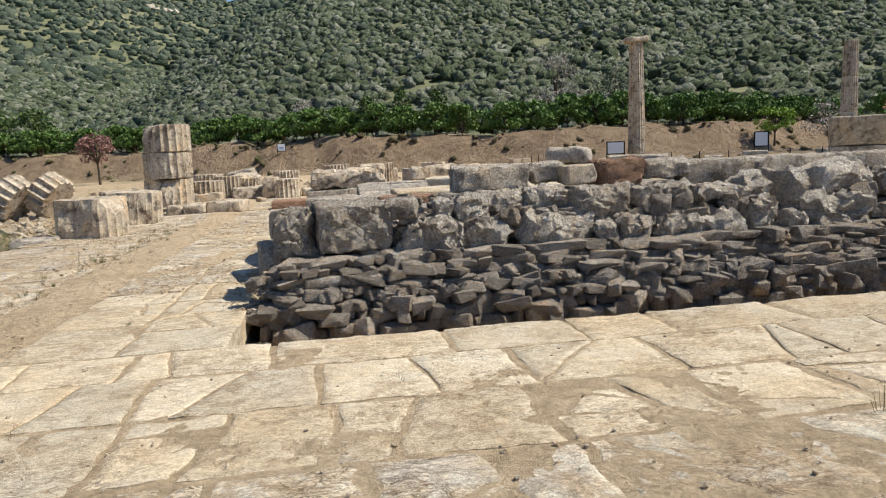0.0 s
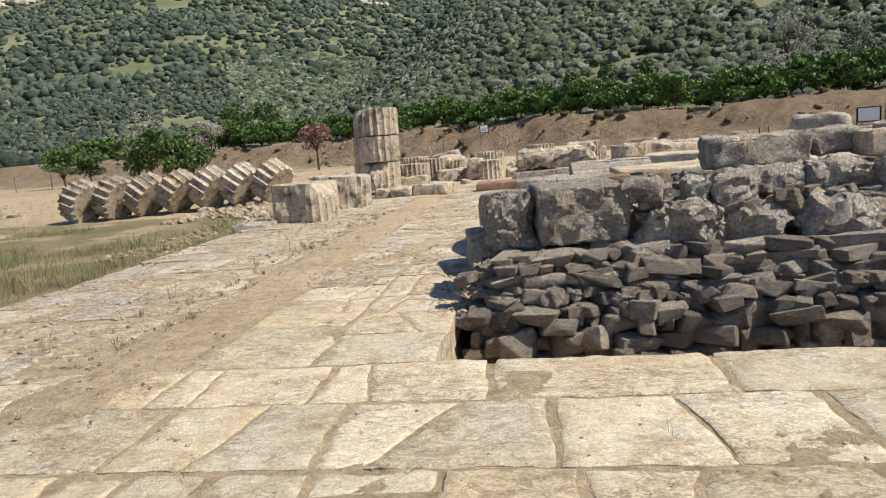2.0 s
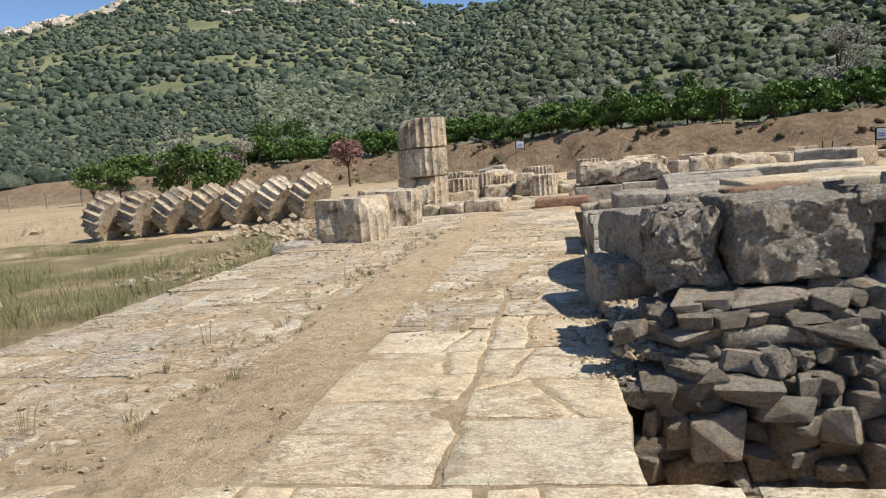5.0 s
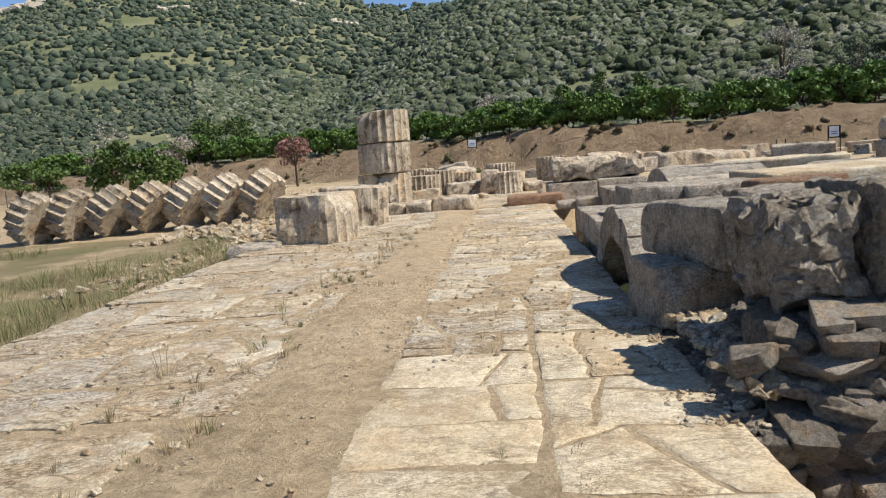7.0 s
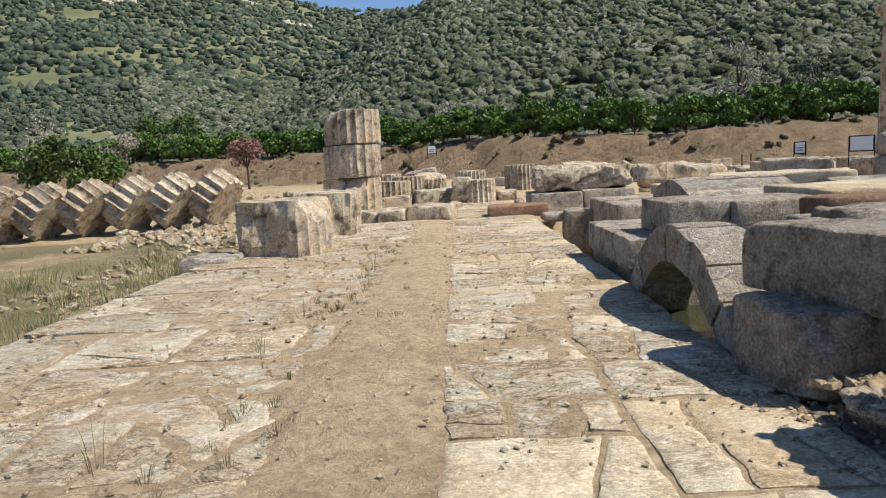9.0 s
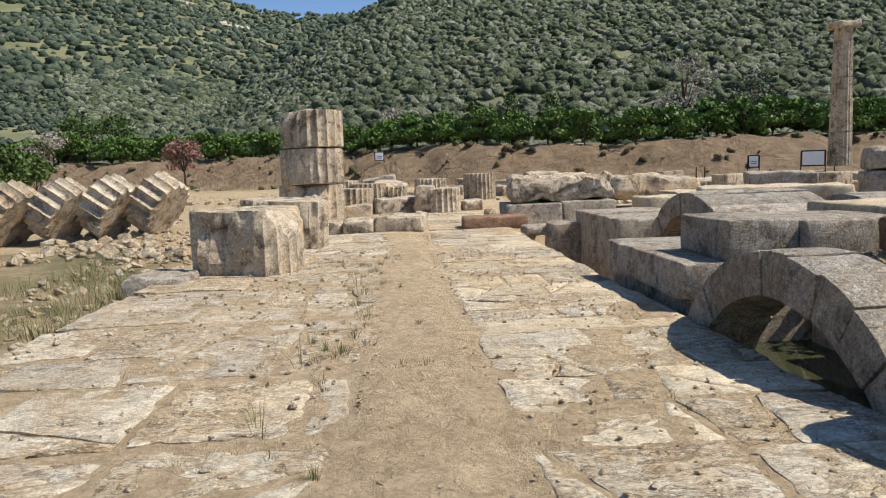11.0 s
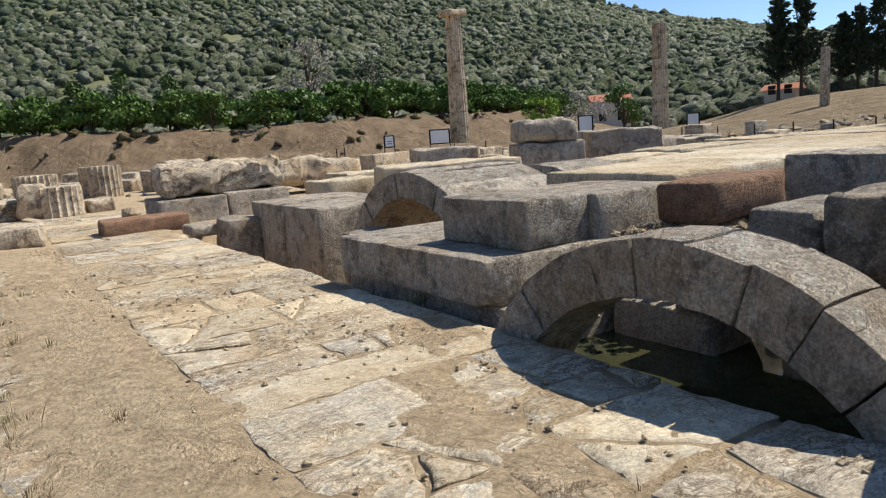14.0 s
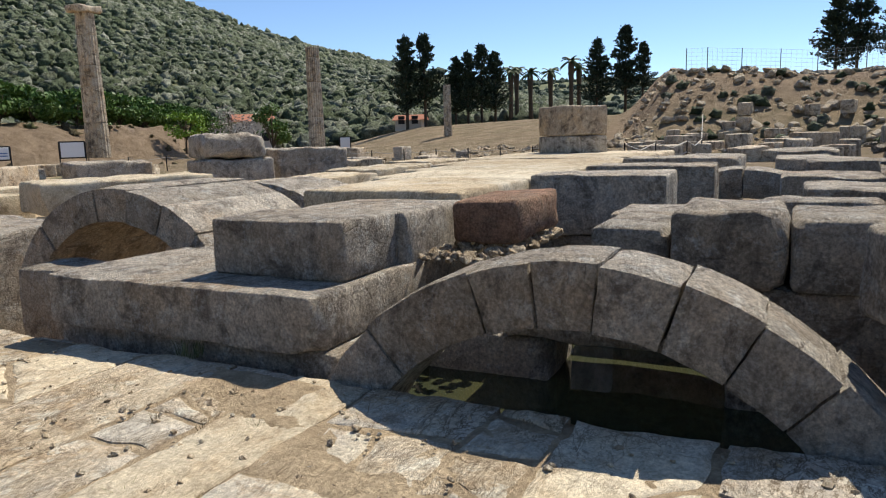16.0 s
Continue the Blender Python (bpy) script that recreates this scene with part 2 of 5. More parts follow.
def rough_box(sx, sy, sz, r=0.04, amp=0.02, freq=2.0, cell=0.22, seed=0, chips=(), taper=0.0):
    """Verts and faces of a worn block, base at z = 0, with rounded edges, uneven faces and broken corners."""
    hx, hy, hz = sx / 2, sy / 2, sz / 2
    r = min(r, hx * 0.6, hy * 0.6, hz * 0.6)
    ax = [axis_lines(h, r, max(2, min(18, int(2 * h / cell) + 1))) for h in (hx, hy, hz)]
    index, verts, faces = {}, [], []
    off = Vector((seed * 7.13, seed * 3.71, seed * 5.37))

    def vid(i, j, k):
        key = (i, j, k)
        if key not in index:
            p = Vector((ax[0][i], ax[1][j], ax[2][k]))
            q = Vector((max(-hx + r, min(hx - r, p.x)), max(-hy + r, min(hy - r, p.y)), max(-hz + r, min(hz - r, p.z))))
            d = p - q
            if d.length > 1e-9:
                p = q + d.normalized() * r
            if taper:
                f = 1 - taper * (p.z + hz) / sz
                p.x, p.y = p.x * f, p.y * f
            nv = noise.noise_vector((p + off) * freq) * amp + noise.noise_vector((p + off) * freq * 3.1) * amp * 0.45
            p = p + nv
            if cell < 0.13:
                p = p + noise.noise_vector((p + off) * freq * 6.0) * amp * 0.5
            for n, dist, rag in chips:
                n = Vector(n).normalized()
                lim = dist + rag * noise.noise((p + off) * 5.0)
                over = p.dot(n) - lim
                if over > 0:
                    p = p - n * over
            p.z += hz
            index[key] = len(verts)
            verts.append(p)
        return index[key]

    nx, ny, nz = (len(a) for a in ax)
    for i in range(nx - 1):
        for j in range(ny - 1):
            faces.append((vid(i, j, 0), vid(i, j + 1, 0), vid(i + 1, j + 1, 0), vid(i + 1, j, 0)))
            faces.append((vid(i, j, nz - 1), vid(i + 1, j, nz - 1), vid(i + 1, j + 1, nz - 1), vid(i, j + 1, nz - 1)))
    for i in range(nx - 1):
        for k in range(nz - 1):
            faces.append((vid(i, 0, k), vid(i + 1, 0, k), vid(i + 1, 0, k + 1), vid(i, 0, k + 1)))
            faces.append((vid(i, ny - 1, k), vid(i, ny - 1, k + 1), vid(i + 1, ny - 1, k + 1), vid(i + 1, ny - 1, k)))
    for j in range(ny - 1):
        for k in range(nz - 1):
            faces.append((vid(0, j, k), vid(0, j, k + 1), vid(0, j + 1, k + 1), vid(0, j + 1, k)))
            faces.append((vid(nx - 1, j, k), vid(nx - 1, j + 1, k), vid(nx - 1, j + 1, k + 1), vid(nx - 1, j, k + 1)))
    return verts, faces


SEED = [0]


def stone_block(name, x0, x1, y0, y1, z0, z1, material, label, category="stone block", r=0.04, amp=0.02, freq=2.0, turn=0.0, tilt=(0, 0), chips=(), group="", parent=None, cell=0.13):
    """One worn stone block between the given limits, a thing of its own (or a part)."""
    SEED[0] += 1
    cr = random.Random(SEED[0] * 31)
    hx, hy, hz = (x1 - x0) / 2, (y1 - y0) / 2, (z1 - z0) / 2
    worn = []
    for q in range(4):
        n = Vector((cr.choice((-1, 1)) * cr.uniform(0.3, 1), cr.choice((-1, 1)) * cr.uniform(0.3, 1), cr.choice((-1, 1, 1)) * cr.uniform(0.2, 1))).normalized()
        worn.append((n, (abs(n.x) * hx + abs(n.y) * hy + abs(n.z) * hz) - cr.uniform(0.02, 0.09), 0.04))
    v, f = rough_box(x1 - x0, y1 - y0, z1 - z0, r, amp, freq, cell, SEED[0], tuple(chips) + tuple(worn))
    ob = part(name, mesh_of(name, v, f, material, sharp=24), material, parent)
    ob.matrix_world = pose((x0 + x1) / 2, (y0 + y1) / 2, z0, tilt[0], tilt[1], turn)
    if parent is None:
        tagged(ob, label, category, group)
    return ob


# ---- ground ----
def smooth01(a, b, x):
    t = max(0.0, min(1.0, (x - a) / (b - a)))
    return t * t * (3 - 2 * t)


def lerp_table(x, xs, ys):
    return float(np.interp(x, xs, ys))


FRONT_AZ = [-60, -30, -20, -15, -10, -5, 0, 8, 15, 25, 35, 41, 47, 55, 59, 63, 68, 76, 90, 180]
FRONT_EL = [0, 0, 2.0, 4.5, 7.4, 10.8, 13.2, 15.0, 15.8, 15.5, 12.9, 11.2, 9.4, 7.0, 5.9, 4.7, 3.3, 1.8, 0, 0]
REAR_AZ = [-180, -90, -60, -40, -34, -31, -17, -10, -5, 0, 20, 60, 74, 90, 120, 180]
REAR_EL = [4, 6.5, 8.9, 11.2, 12.9, 13.9, 14.1, 12.4, 12.2, 11.9, 9.8, 4.6, 4.0, 3.7, 4, 4]
BANK_X = [-200, -60, -40, -12, 8, 22, 40, 60, 90]
BANK_Y = [92, 88, 84, 74, 60, 54, 56, 66, 80]


def bank_offset(x, y):
    return y - lerp_table(x, BANK_X, BANK_Y) + 1.5 * noise.noise((x * 0.12, 3.3, 0)) + 0.8 * noise.noise((x * 0.4, 9.3, 0))


def ground_z(x, y):
    r, az = math.hypot(x, y - 8), math.degrees(math.atan2(x, y - 8))
    z = -0.010 + 0.008 * noise.noise((x * 0.9, y * 0.9, 0.3))
    if x < -3.6:                                   # lower ground beside the paving
        z -= 0.22 * smooth01(-3.7, -4.3, x)
        z += 0.08 * noise.noise((x * 0.35, y * 0.35, 5.1)) * smooth01(-4.5, -6, x)
        z += 0.25 * smooth01(18, 30, y) * smooth01(-4.5, -7, x)
    if x > 1.9 and y > 6.7 and x < 30 and y < 40:   # excavated pits of the temple
        dig = smooth01(2.0, 2.2, x) * smooth01(6.85, 7.1, y) * smooth01(24.5, 23.0, y) * smooth01(20, 18, x)
        z -= 1.0 * dig
    if r > 40:
        b = bank_offset(x, y)
        if y > 30:
            h = (2.7 * smooth01(80, 45, x) + 0.4) + 0.5 * noise.noise((x * 0.05, 1.7, 0))
            z += h * smooth01(-1.5, 4.5, b) + 0.6 * noise.fractal((x * 0.25, y * 0.25, 2.2), 1.0, 2.0, 3) * smooth01(-4, 1, b)
        # mound on the east side
        m = smooth01(44, 60, x) * smooth01(77.5, 82, math.degrees(math.atan2(x + 1.1, y - 11.5)))
        z += m * (4.6 + 0.8 * noise.noise((x * 0.1, y * 0.1, 8)))
        z += 2.6 * smooth01(48, 82, x) * smooth01(50, 60, az) * smooth01(84, 78, az)
        z += 0.9 * smooth01(22, 70, x) * smooth01(70, 30, y)
    if r > 105:
        f = lerp_table(az, FRONT_AZ, FRONT_EL)
        R1 = 480.0
        if f > 0:
            top = math.tan(math.radians(f)) * R1
            u = (r - 115) / (R1 - 115)
            prof = max(0.0, min(1.0, u)) ** 1.15 if u < 1 else max(0.0, 1 - (r - R1) / 500)
            z += top * prof
        g = lerp_table(az, REAR_AZ, REAR_EL)
        u = (r - 230) / (1050 - 230)
        if u > 0:
            top = math.tan(math.radians(g)) * 1050
            zr = top * (min(1, u) ** 1.25 if u < 1 else max(0.2, 1 - (r - 1050) / 800))
            z = max(z, zr + 2.5)
        z += min(r - 105, 420) * 0.016 * noise.fractal((x * 0.008, y * 0.008, 0.5), 1.0, 2.0, 4) * smooth01(105, 300, r)
    return z


def grown(lo, hi, step, far, rate):
    a = list(np.arange(lo, hi + 1e-6, step))
    s, v = step, a[-1]
    while v < far:
        s *= rate
        v += s
        a.append(v)
    s, v = step, a[0]
    pre = []
    while v > -far:
        s *= rate
        v -= s
        pre.append(v)
    return pre[::-1] + a


gx = grown(-6.0, 13.0, 0.16, 1500, 1.045)
gy = grown(-2.0, 26.0, 0.16, 1500, 1.045)
gv, gc = [], []
for yy in gy:
    for xx in gx:
        gv.append((xx, yy, ground_z(xx, yy)))
        rr = math.hypot(xx, yy - 8)
        b = bank_offset(xx, yy) if yy > 30 else -99
        grass = smooth01(-4.2, -5.5, xx) * (0.85 if yy < 24 else 0.25) if rr < 60 else 0.45
        if xx > 20:
            grass = 1.0
        bank = max(smooth01(-3, 0, b) * smooth01(9, 4, b), 0.55 * smooth01(20, 30, xx) * (1 if rr < 120 else 0), smooth01(46, 56, xx) * smooth01(12, 2, yy - 22) * (1 if rr < 110 else 0))
        scrub = smooth01(7, 14, b) * (1 if rr > 60 else 0)
        if rr > 150:
            scrub = 1.0
        gc.append((grass, scrub, bank, 1.0))
W = len(gx)
gf = [(j * W + i, j * W + i + 1, (j + 1) * W + i + 1, (j + 1) * W + i) for j in range(len(gy) - 1) for i in range(W - 1)]
ground_me = mesh_of("ground", gv, gf, M_GROUND)
ca = ground_me.color_attributes.new("cover", 'FLOAT_COLOR', 'POINT')
ca.data.foreach_set("color", [c for col in gc for c in col])
ground = tagged(new("ground", ground_me), "dry brown earth with sparse grass, rising to wooded hills", "ground", kind="structure")

# ---- paving ----
def crack(poly, r, cuts, gap):
    """Splits a convex plan outline along uneven lines into smaller outlines, a gap between them."""
    if cuts <= 0:
        return [poly]
    mid = sum(poly, Vector((0, 0))) / len(poly)
    longest = max(range(len(poly)), key=lambda i: (poly[i] - poly[i - 1]).length)
    along = (poly[longest] - poly[longest - 1]).normalized()
    turn = r.gauss(0, 0.35)
    n = Vector((along.x * math.cos(turn) - along.y * math.sin(turn), along.x * math.sin(turn) + along.y * math.cos(turn)))
    c = mid.dot(n) + r.uniform(-0.28, 0.28) * (poly[longest] - poly[longest - 1]).length
    out = []
    for side in (1, -1):
        lim = c * side + gap / 2
        piece = []
        for i in range(len(poly)):
            a, b_ = poly[i - 1], poly[i]
            da, db = a.dot(n) * side - lim, b_.dot(n) * side - lim
            if da * db < 0:
                piece.append(a.lerp(b_, da / (da - db)))
            if db >= 0:
                piece.append(b_)
        if len(piece) > 2:
            k = (cuts - 1) // 2 if side == 1 else cuts - 1 - (cuts - 1) // 2
            out += crack(piece, r, k, gap * r.uniform(0.6, 1.1))
    return out


def slab_mesh(poly, seed, top=0.0, amp=0.012, ragged=0.02, depth=0.28, wave=0.02, material=None):
    """A paving slab on a plan outline: wavy broken edges, and a worn top that flakes in layers."""
    off = Vector((seed * 3.17, seed * 1.93, seed))
    mid = sum(poly, Vector((0, 0))) / len(poly)
    rim = []
    for i in range(len(poly)):
        a, b_ = poly[i - 1], poly[i]
        m = max(1, int((b_ - a).length / 0.065))
        rim += [a.lerp(b_, k / m) for k in range(m)]
    edge = []
    for p in rim:
        q = Vector((p.x, p.y, 0.0))
        w = noise.noise_vector(q * 1.7) * wave * 1.6 + noise.noise_vector(q * 6.0) * wave * 1.1 + noise.noise_vector(q * 15.0) * wave * 0.4
        bite = ragged * (0.25 + max(0.0, noise.noise(q * 4.0 + off)) * 1.6 + abs(noise.noise(q * 13.0 + off)) * 0.7)
        inward = mid - p
        edge.append(p + Vector((w.x, w.y)) + inward.normalized() * min(bite, inward.length * 0.3))
    size = sum((p - mid).length for p in edge) / len(edge)
    rings = max(3, min(10, int(size / 0.075)))
    tx, ty = noise.noise(off) * 0.010, noise.noise(off * 1.7) * 0.010
    n = len(edge)
    verts, faces = [], []
    for k in range(rings + 1):
        f = 1.0 if k == 0 else 1.0 - 0.025 / max(size, 0.1) if k == 1 else 1.0 - (k - 0.6) / rings
        for p in edge:
            g = mid + (p - mid) * max(f, 0.04)
            q = Vector((g.x, g.y, 0)) + off
            flake = math.floor(noise.fractal(q * 1.6, 1.0, 2.0, 3) * 3.0) / 3.0
            z = top + amp * (0.5 * noise.fractal(q * 1.3, 1.0, 2.0, 4) + 0.75 * flake + 0.4 * noise.noise(q * 11)) + tx * (g.x - mid.x) + ty * (g.y - mid.y)
            if k == 0:
                z -= 0.008 + 0.012 * abs(noise.noise(q * 6.0))
            verts.append(Vector((g.x, g.y, z)))
    for k in range(rings):
        for i in range(n):
            j = (i + 1) % n
            faces.append((k * n + i, k * n + j, (k + 1) * n + j, (k + 1) * n + i))
    faces.append(tuple(rings * n + i for i in range(n)))
    base = len(verts)
    verts += [v.copy() for v in verts[:n]]
    verts += [Vector((v.x, v.y, top - depth)) for v in verts[:n]]
    for i in range(n):
        j = (i + 1) % n
        faces.append((base + n + i, base + n + j, base + j, base + i))
    return mesh_of("slab", verts, faces, material)


rng = random.Random(4)
sid = [0]


def lay(parent, corners, top=0.0, amp=0.012, ragged=0.02, material=None, cuts=0, gap=0.02):
    """One slab by its plan corners, whole or cracked into pieces."""
    for poly in crack([Vector(p) for p in corners], rng, cuts, gap):
        sid[0] += 1
        part("slab", slab_mesh(poly, sid[0], top + rng.uniform(-0.003, 0.003), amp, ragged, material=material or M_PAVE), None, parent)


walkway = tagged(empty("pavement_walkway"), "pale limestone slab walkway with cracked ragged joints", "pavement", kind="structure")
LEFT_Y = [6.9, 7.54, 8.08, 8.63, 9.29, 10.01, 10.6, 11.38, 12.07, 12.6, 13.16]
RIGHT_Y = [6.9, 7.75, 8.51, 9.31, 9.85, 10.5, 11.28, 12.07, 12.75, 13.16]
for rows, side in ((LEFT_Y, 0), (RIGHT_Y, 1)):
    for k in range(len(rows) - 1):
        c0, c1 = 1.06 + 0.12 * noise.noise((rows[k] * 1.3, 0, 0)), 1.06 + 0.12 * noise.noise((rows[k + 1] * 1.3, 0, 0))
        y0, y1 = rows[k] + 0.005, rows[k + 1] - 0.005
        sk = rng.uniform(-0.03, 0.03)
        q = [(0.0, y0), (c0 - 0.02, y0 + sk), (c1 - 0.02, y1 + sk), (0.0, y1)] if side == 0 else [(c0 + 0.02, y0 + sk), (2.07, y0), (2.07, y1), (c1 + 0.02, y1 + sk)]
        lay(walkway, q, top=rng.uniform(-0.002, 0.008), amp=0.010 if rows[k] < 10 else 0.022, ragged=0.012 if rows[k] < 10 else 0.03, material=M_PAVE if rows[k] < 10 or k % 4 == 3 else M_PAVE_ROUGH,
            cuts=(rng.choice((0, 1, 1, 2)) if rows[k] < 10 else rng.choice((1, 2, 3))) if rows[k] > 7.6 else 0, gap=0.022)
y = 13.16
while y < 30.3:
    y1 = min(y + rng.uniform(0.42, 0.8), 30.4)
    west, east = 0.0 if y < 16 else 0.05 * (y - 16) / 4, 2.07 if y < 24 else 2.3
    xs = [west] + ([rng.uniform(0.75, 1.3)] if rng.random() < 0.75 else []) + [east]
    for a0, a1 in zip(xs, xs[1:]):
        lay(walkway, [(a0 + 0.006, y + 0.006), (a1 - 0.006, y + 0.006 + rng.uniform(-0.03, 0.03)), (a1 - 0.006, y1 - 0.006), (a0 + 0.006, y1 - 0.006)],
            top=rng.uniform(-0.003, 0.010), amp=0.02, ragged=0.024, material=M_PAVE if rng.random() < 0.25 else M_PAVE_ROUGH, cuts=rng.choice((0, 0, 1, 2)) if y < 20 else 0, gap=0.014)
    y = y1

terrace = tagged(empty("pavement_terrace"), "wide terrace of large worn limestone slabs", "pavement", kind="structure")
ys = [-3.4, -2.2, -1.0, 0.3, 1.7, 3.1, 4.05, 5.08, 6.05, 6.88]
for k in range(len(ys) - 1):
    x = -0.9 + rng.uniform(-0.3, 0.3)
    rough = k < 7
    while x < 15.5:
        nx = x + (rng.uniform(0.8, 1.5) if rough else rng.uniform(0.8, 1.7))
        near = x < 9 and ys[k] > 1.0
        lay(terrace, [(x + 0.010, ys[k] + 0.010 + rng.uniform(-0.04, 0.04) * rough), (nx - 0.010, ys[k] + 0.010 + rng.uniform(-0.05, 0.05) * rough), (nx - 0.010 + rng.uniform(-0.06, 0.0), ys[k + 1] - 0.010), (x + 0.010, ys[k + 1] - 0.010)],
            top=rng.uniform(-0.006, 0.004) if rough else rng.uniform(0.001, 0.006), amp=0.022 if rough else 0.013, ragged=0.035 if rough else 0.014,
            material=M_PAVE_ROUGH if k in (0, 1, 2, 4, 5) else M_PAVE, cuts=(rng.choice((0, 1, 1, 2)) if rough else rng.choice((0, 0, 1))) if near else 0, gap=0.014)
        x = nx
west_paving = tagged(empty("pavement_west"), "rough weathered limestone paving with grey patches", "pavement", kind="structure")
y = -3.0
while y < 25.5:
    dy = rng.uniform(0.8, 1.35)
    edge = -4.15 + 0.25 * noise.noise((y * 0.5, 0, 0)) + (0.3 if y > 17 else 0)
    right = -0.95 + 0.35 * noise.noise((y * 0.6, 4, 0)) + (0.35 if y > 12 else 0)
    cuts = sorted([edge] + [rng.uniform(-3.4, -2.6), rng.uniform(-2.3, -1.5)][:rng.choice((1, 2, 2))] + [right])
    sk = rng.uniform(-0.12, 0.12)
    for a0, a1 in zip(cuts, cuts[1:]):
        jg = rng.uniform(-0.1, 0.1)
        lay(west_paving, [(a0 + 0.004, y + 0.004 + sk), (a1 - 0.004, y + 0.004 + sk + jg), (a1 - 0.004 + rng.uniform(-0.12, 0.02), y + dy - 0.004 + jg), (a0 + 0.004, y + dy - 0.004)],
            top=rng.uniform(-0.004, 0.010), amp=0.022, ragged=0.03 if a1 != right else 0.1, material=M_PAVE_ROUGH, cuts=rng.choice((0, 1, 2)) if 4 < y < 18 else rng.choice((0, 1)), gap=0.014)
    y += dy


# ---- earth in the joints and drifted over the slabs ----
def soil_z(x, y):
    p = noise.fractal((x * 0.8, y * 0.55, 2.0), 1.0, 2.0, 5)
    z = -0.021 + 0.008 * noise.noise((x * 2.5, y * 2.5, 1.0)) + 0.055 * max(0.0, p - (0.36 if x < -1.0 else 0.26))
    wide = 0.25 * noise.noise((y * 0.7, 8.0, 0)) + 0.12 * noise.noise((y * 2.6, 2.0, 0))
    if y > 3:
        z += (0.012 + 0.026 * smooth01(5.0, 8.5, y)) * smooth01(-0.02, -0.35, x) * smooth01(-1.12 + wide, -0.75 + wide, x)
    if y > 10.5:                                     # the trodden earth spreads over both pavings
        z += 0.014 * smooth01(10.5, 12.5, y) * smooth01(19.0, 14.0, y) * smooth01(0.8 + 2 * wide, -0.1, x) * smooth01(-1.2 + wide, -0.6, x)
    if y > 9.5:
        z += 0.022 * smooth01(9.5, 11.0, y) * max(0.0, p + 0.12) * (0.35 + 0.65 * smooth01(-1.4, -0.6, x))
    if y < 4.6:
        z += 0.006 * max(0.0, p + 0.1)
    if y > 6.6:
        z -= 0.05 * smooth01(1.95, 2.06, x)
    return min(z, 0.026)


sv, sf = [], []
for x0, x1, y0, y1, st in ((-3.95, 2.06, 6.7, 25.4, 0.06), (-3.95, 13.0, -3.3, 6.7, 0.07)):
    nx_, ny_ = int((x1 - x0) / st) + 1, int((y1 - y0) / st) + 1
    base = len(sv)
    for j in range(ny_):
        for i in range(nx_):
            px, py = x0 + (x1 - x0) * i / (nx_ - 1), y0 + (y1 - y0) * j / (ny_ - 1)
            sv.append((px, py, soil_z(px, py)))
    sf += [(base + j * nx_ + i, base + j * nx_ + i + 1, base + (j + 1) * nx_ + i + 1, base + (j + 1) * nx_ + i) for j in range(ny_ - 1) for i in range(nx_ - 1)]
tagged(new("ground_earth", mesh_of("ground_earth", sv, sf, M_GROUND)), "trodden sandy earth in the joints and drifted over paving", "ground", kind="structure")


# ---- arch ----
def voussoir(a0, a1, r0, r1, x0, x1, cy, cz, seed, floor=None):
    """A wedge of an arch ring between two angles from the vertical."""
    na, nr, nx = 6, 5, 6
    pts, faces, idx = [], [], {}
    off = Vector((seed * 5.1, seed * 2.3, 1))
    g = 0.003

    def vid(i, j, k):
        if (i, j, k) not in idx:
            a = a0 + (a1 - a0) * i / na
            r = r0 + (r1 - r0) * j / nr
            x = x0 + (x1 - x0) * k / nx
            ends = (i in (0, na)) + (j in (0, nr)) + (k in (0, nx))
            if i == 0:
                a += g / r
            if i == na:
                a -= g / r
            if ends >= 2:
                r -= 0.016 if j == nr else (-0.010 if j == 0 else 0)
                a += (0.005 if i == 0 else -0.005 if i == na else 0) / r
                x += 0.014 if k == 0 else (-0.014 if k == nx else 0)
            p = Vector((x, cy + math.sin(a) * r, cz + math.cos(a) * r))
            p += noise.noise_vector((p + off) * 3.0) * 0.012 + noise.noise_vector((p + off) * 9.0) * 0.006
            if floor is not None and p.z < floor:
                p.z = floor
            idx[(i, j, k)] = len(pts)
            pts.append(p)
        return idx[(i, j, k)]
    dims = (na, nr, nx)
    for ax in range(3):
        u, v = [q for q in range(3) if q != ax]
        for side in (0, dims[ax]):
            for p in range(dims[u]):
                for q in range(dims[v]):
                    quad = []
                    for du, dv in ((0, 0), (1, 0), (1, 1), (0, 1)):
                        ijk = [0, 0, 0]
                        ijk[ax], ijk[u], ijk[v] = side, p + du, q + dv
                        quad.append(vid(*ijk))
                    faces.append(quad if (side == 0) == (ax == 1) else quad[::-1])
    bm = bmesh.new()
    vs = [bm.verts.new(p) for p in pts]
    for f in faces:
        bm.faces.new([vs[i] for i in f])
    bmesh.ops.recalc_face_normals(bm, faces=bm.faces)
    for f in bm.faces:
        f.smooth = True
    for e in bm.edges:
        e.smooth = len(e.link_faces) == 2 and e.calc_face_angle(0) < 0.5
    return bm


def arch(name, x0, x1, cy, cz, r0, r1, angles, label, material, seed):
    top = tagged(empty(name, pose(0, 0, 0)), label, "stone arch")
    for k in range(len(angles) - 1):
        part("voussoir", voussoir(radians(angles[k]), radians(angles[k + 1]), r0, r1 + (0.012 if k % 2 else 0), x0 + (0.01 if k % 2 else -0.006), x1, cy, cz, seed + k), material, top)
    return top


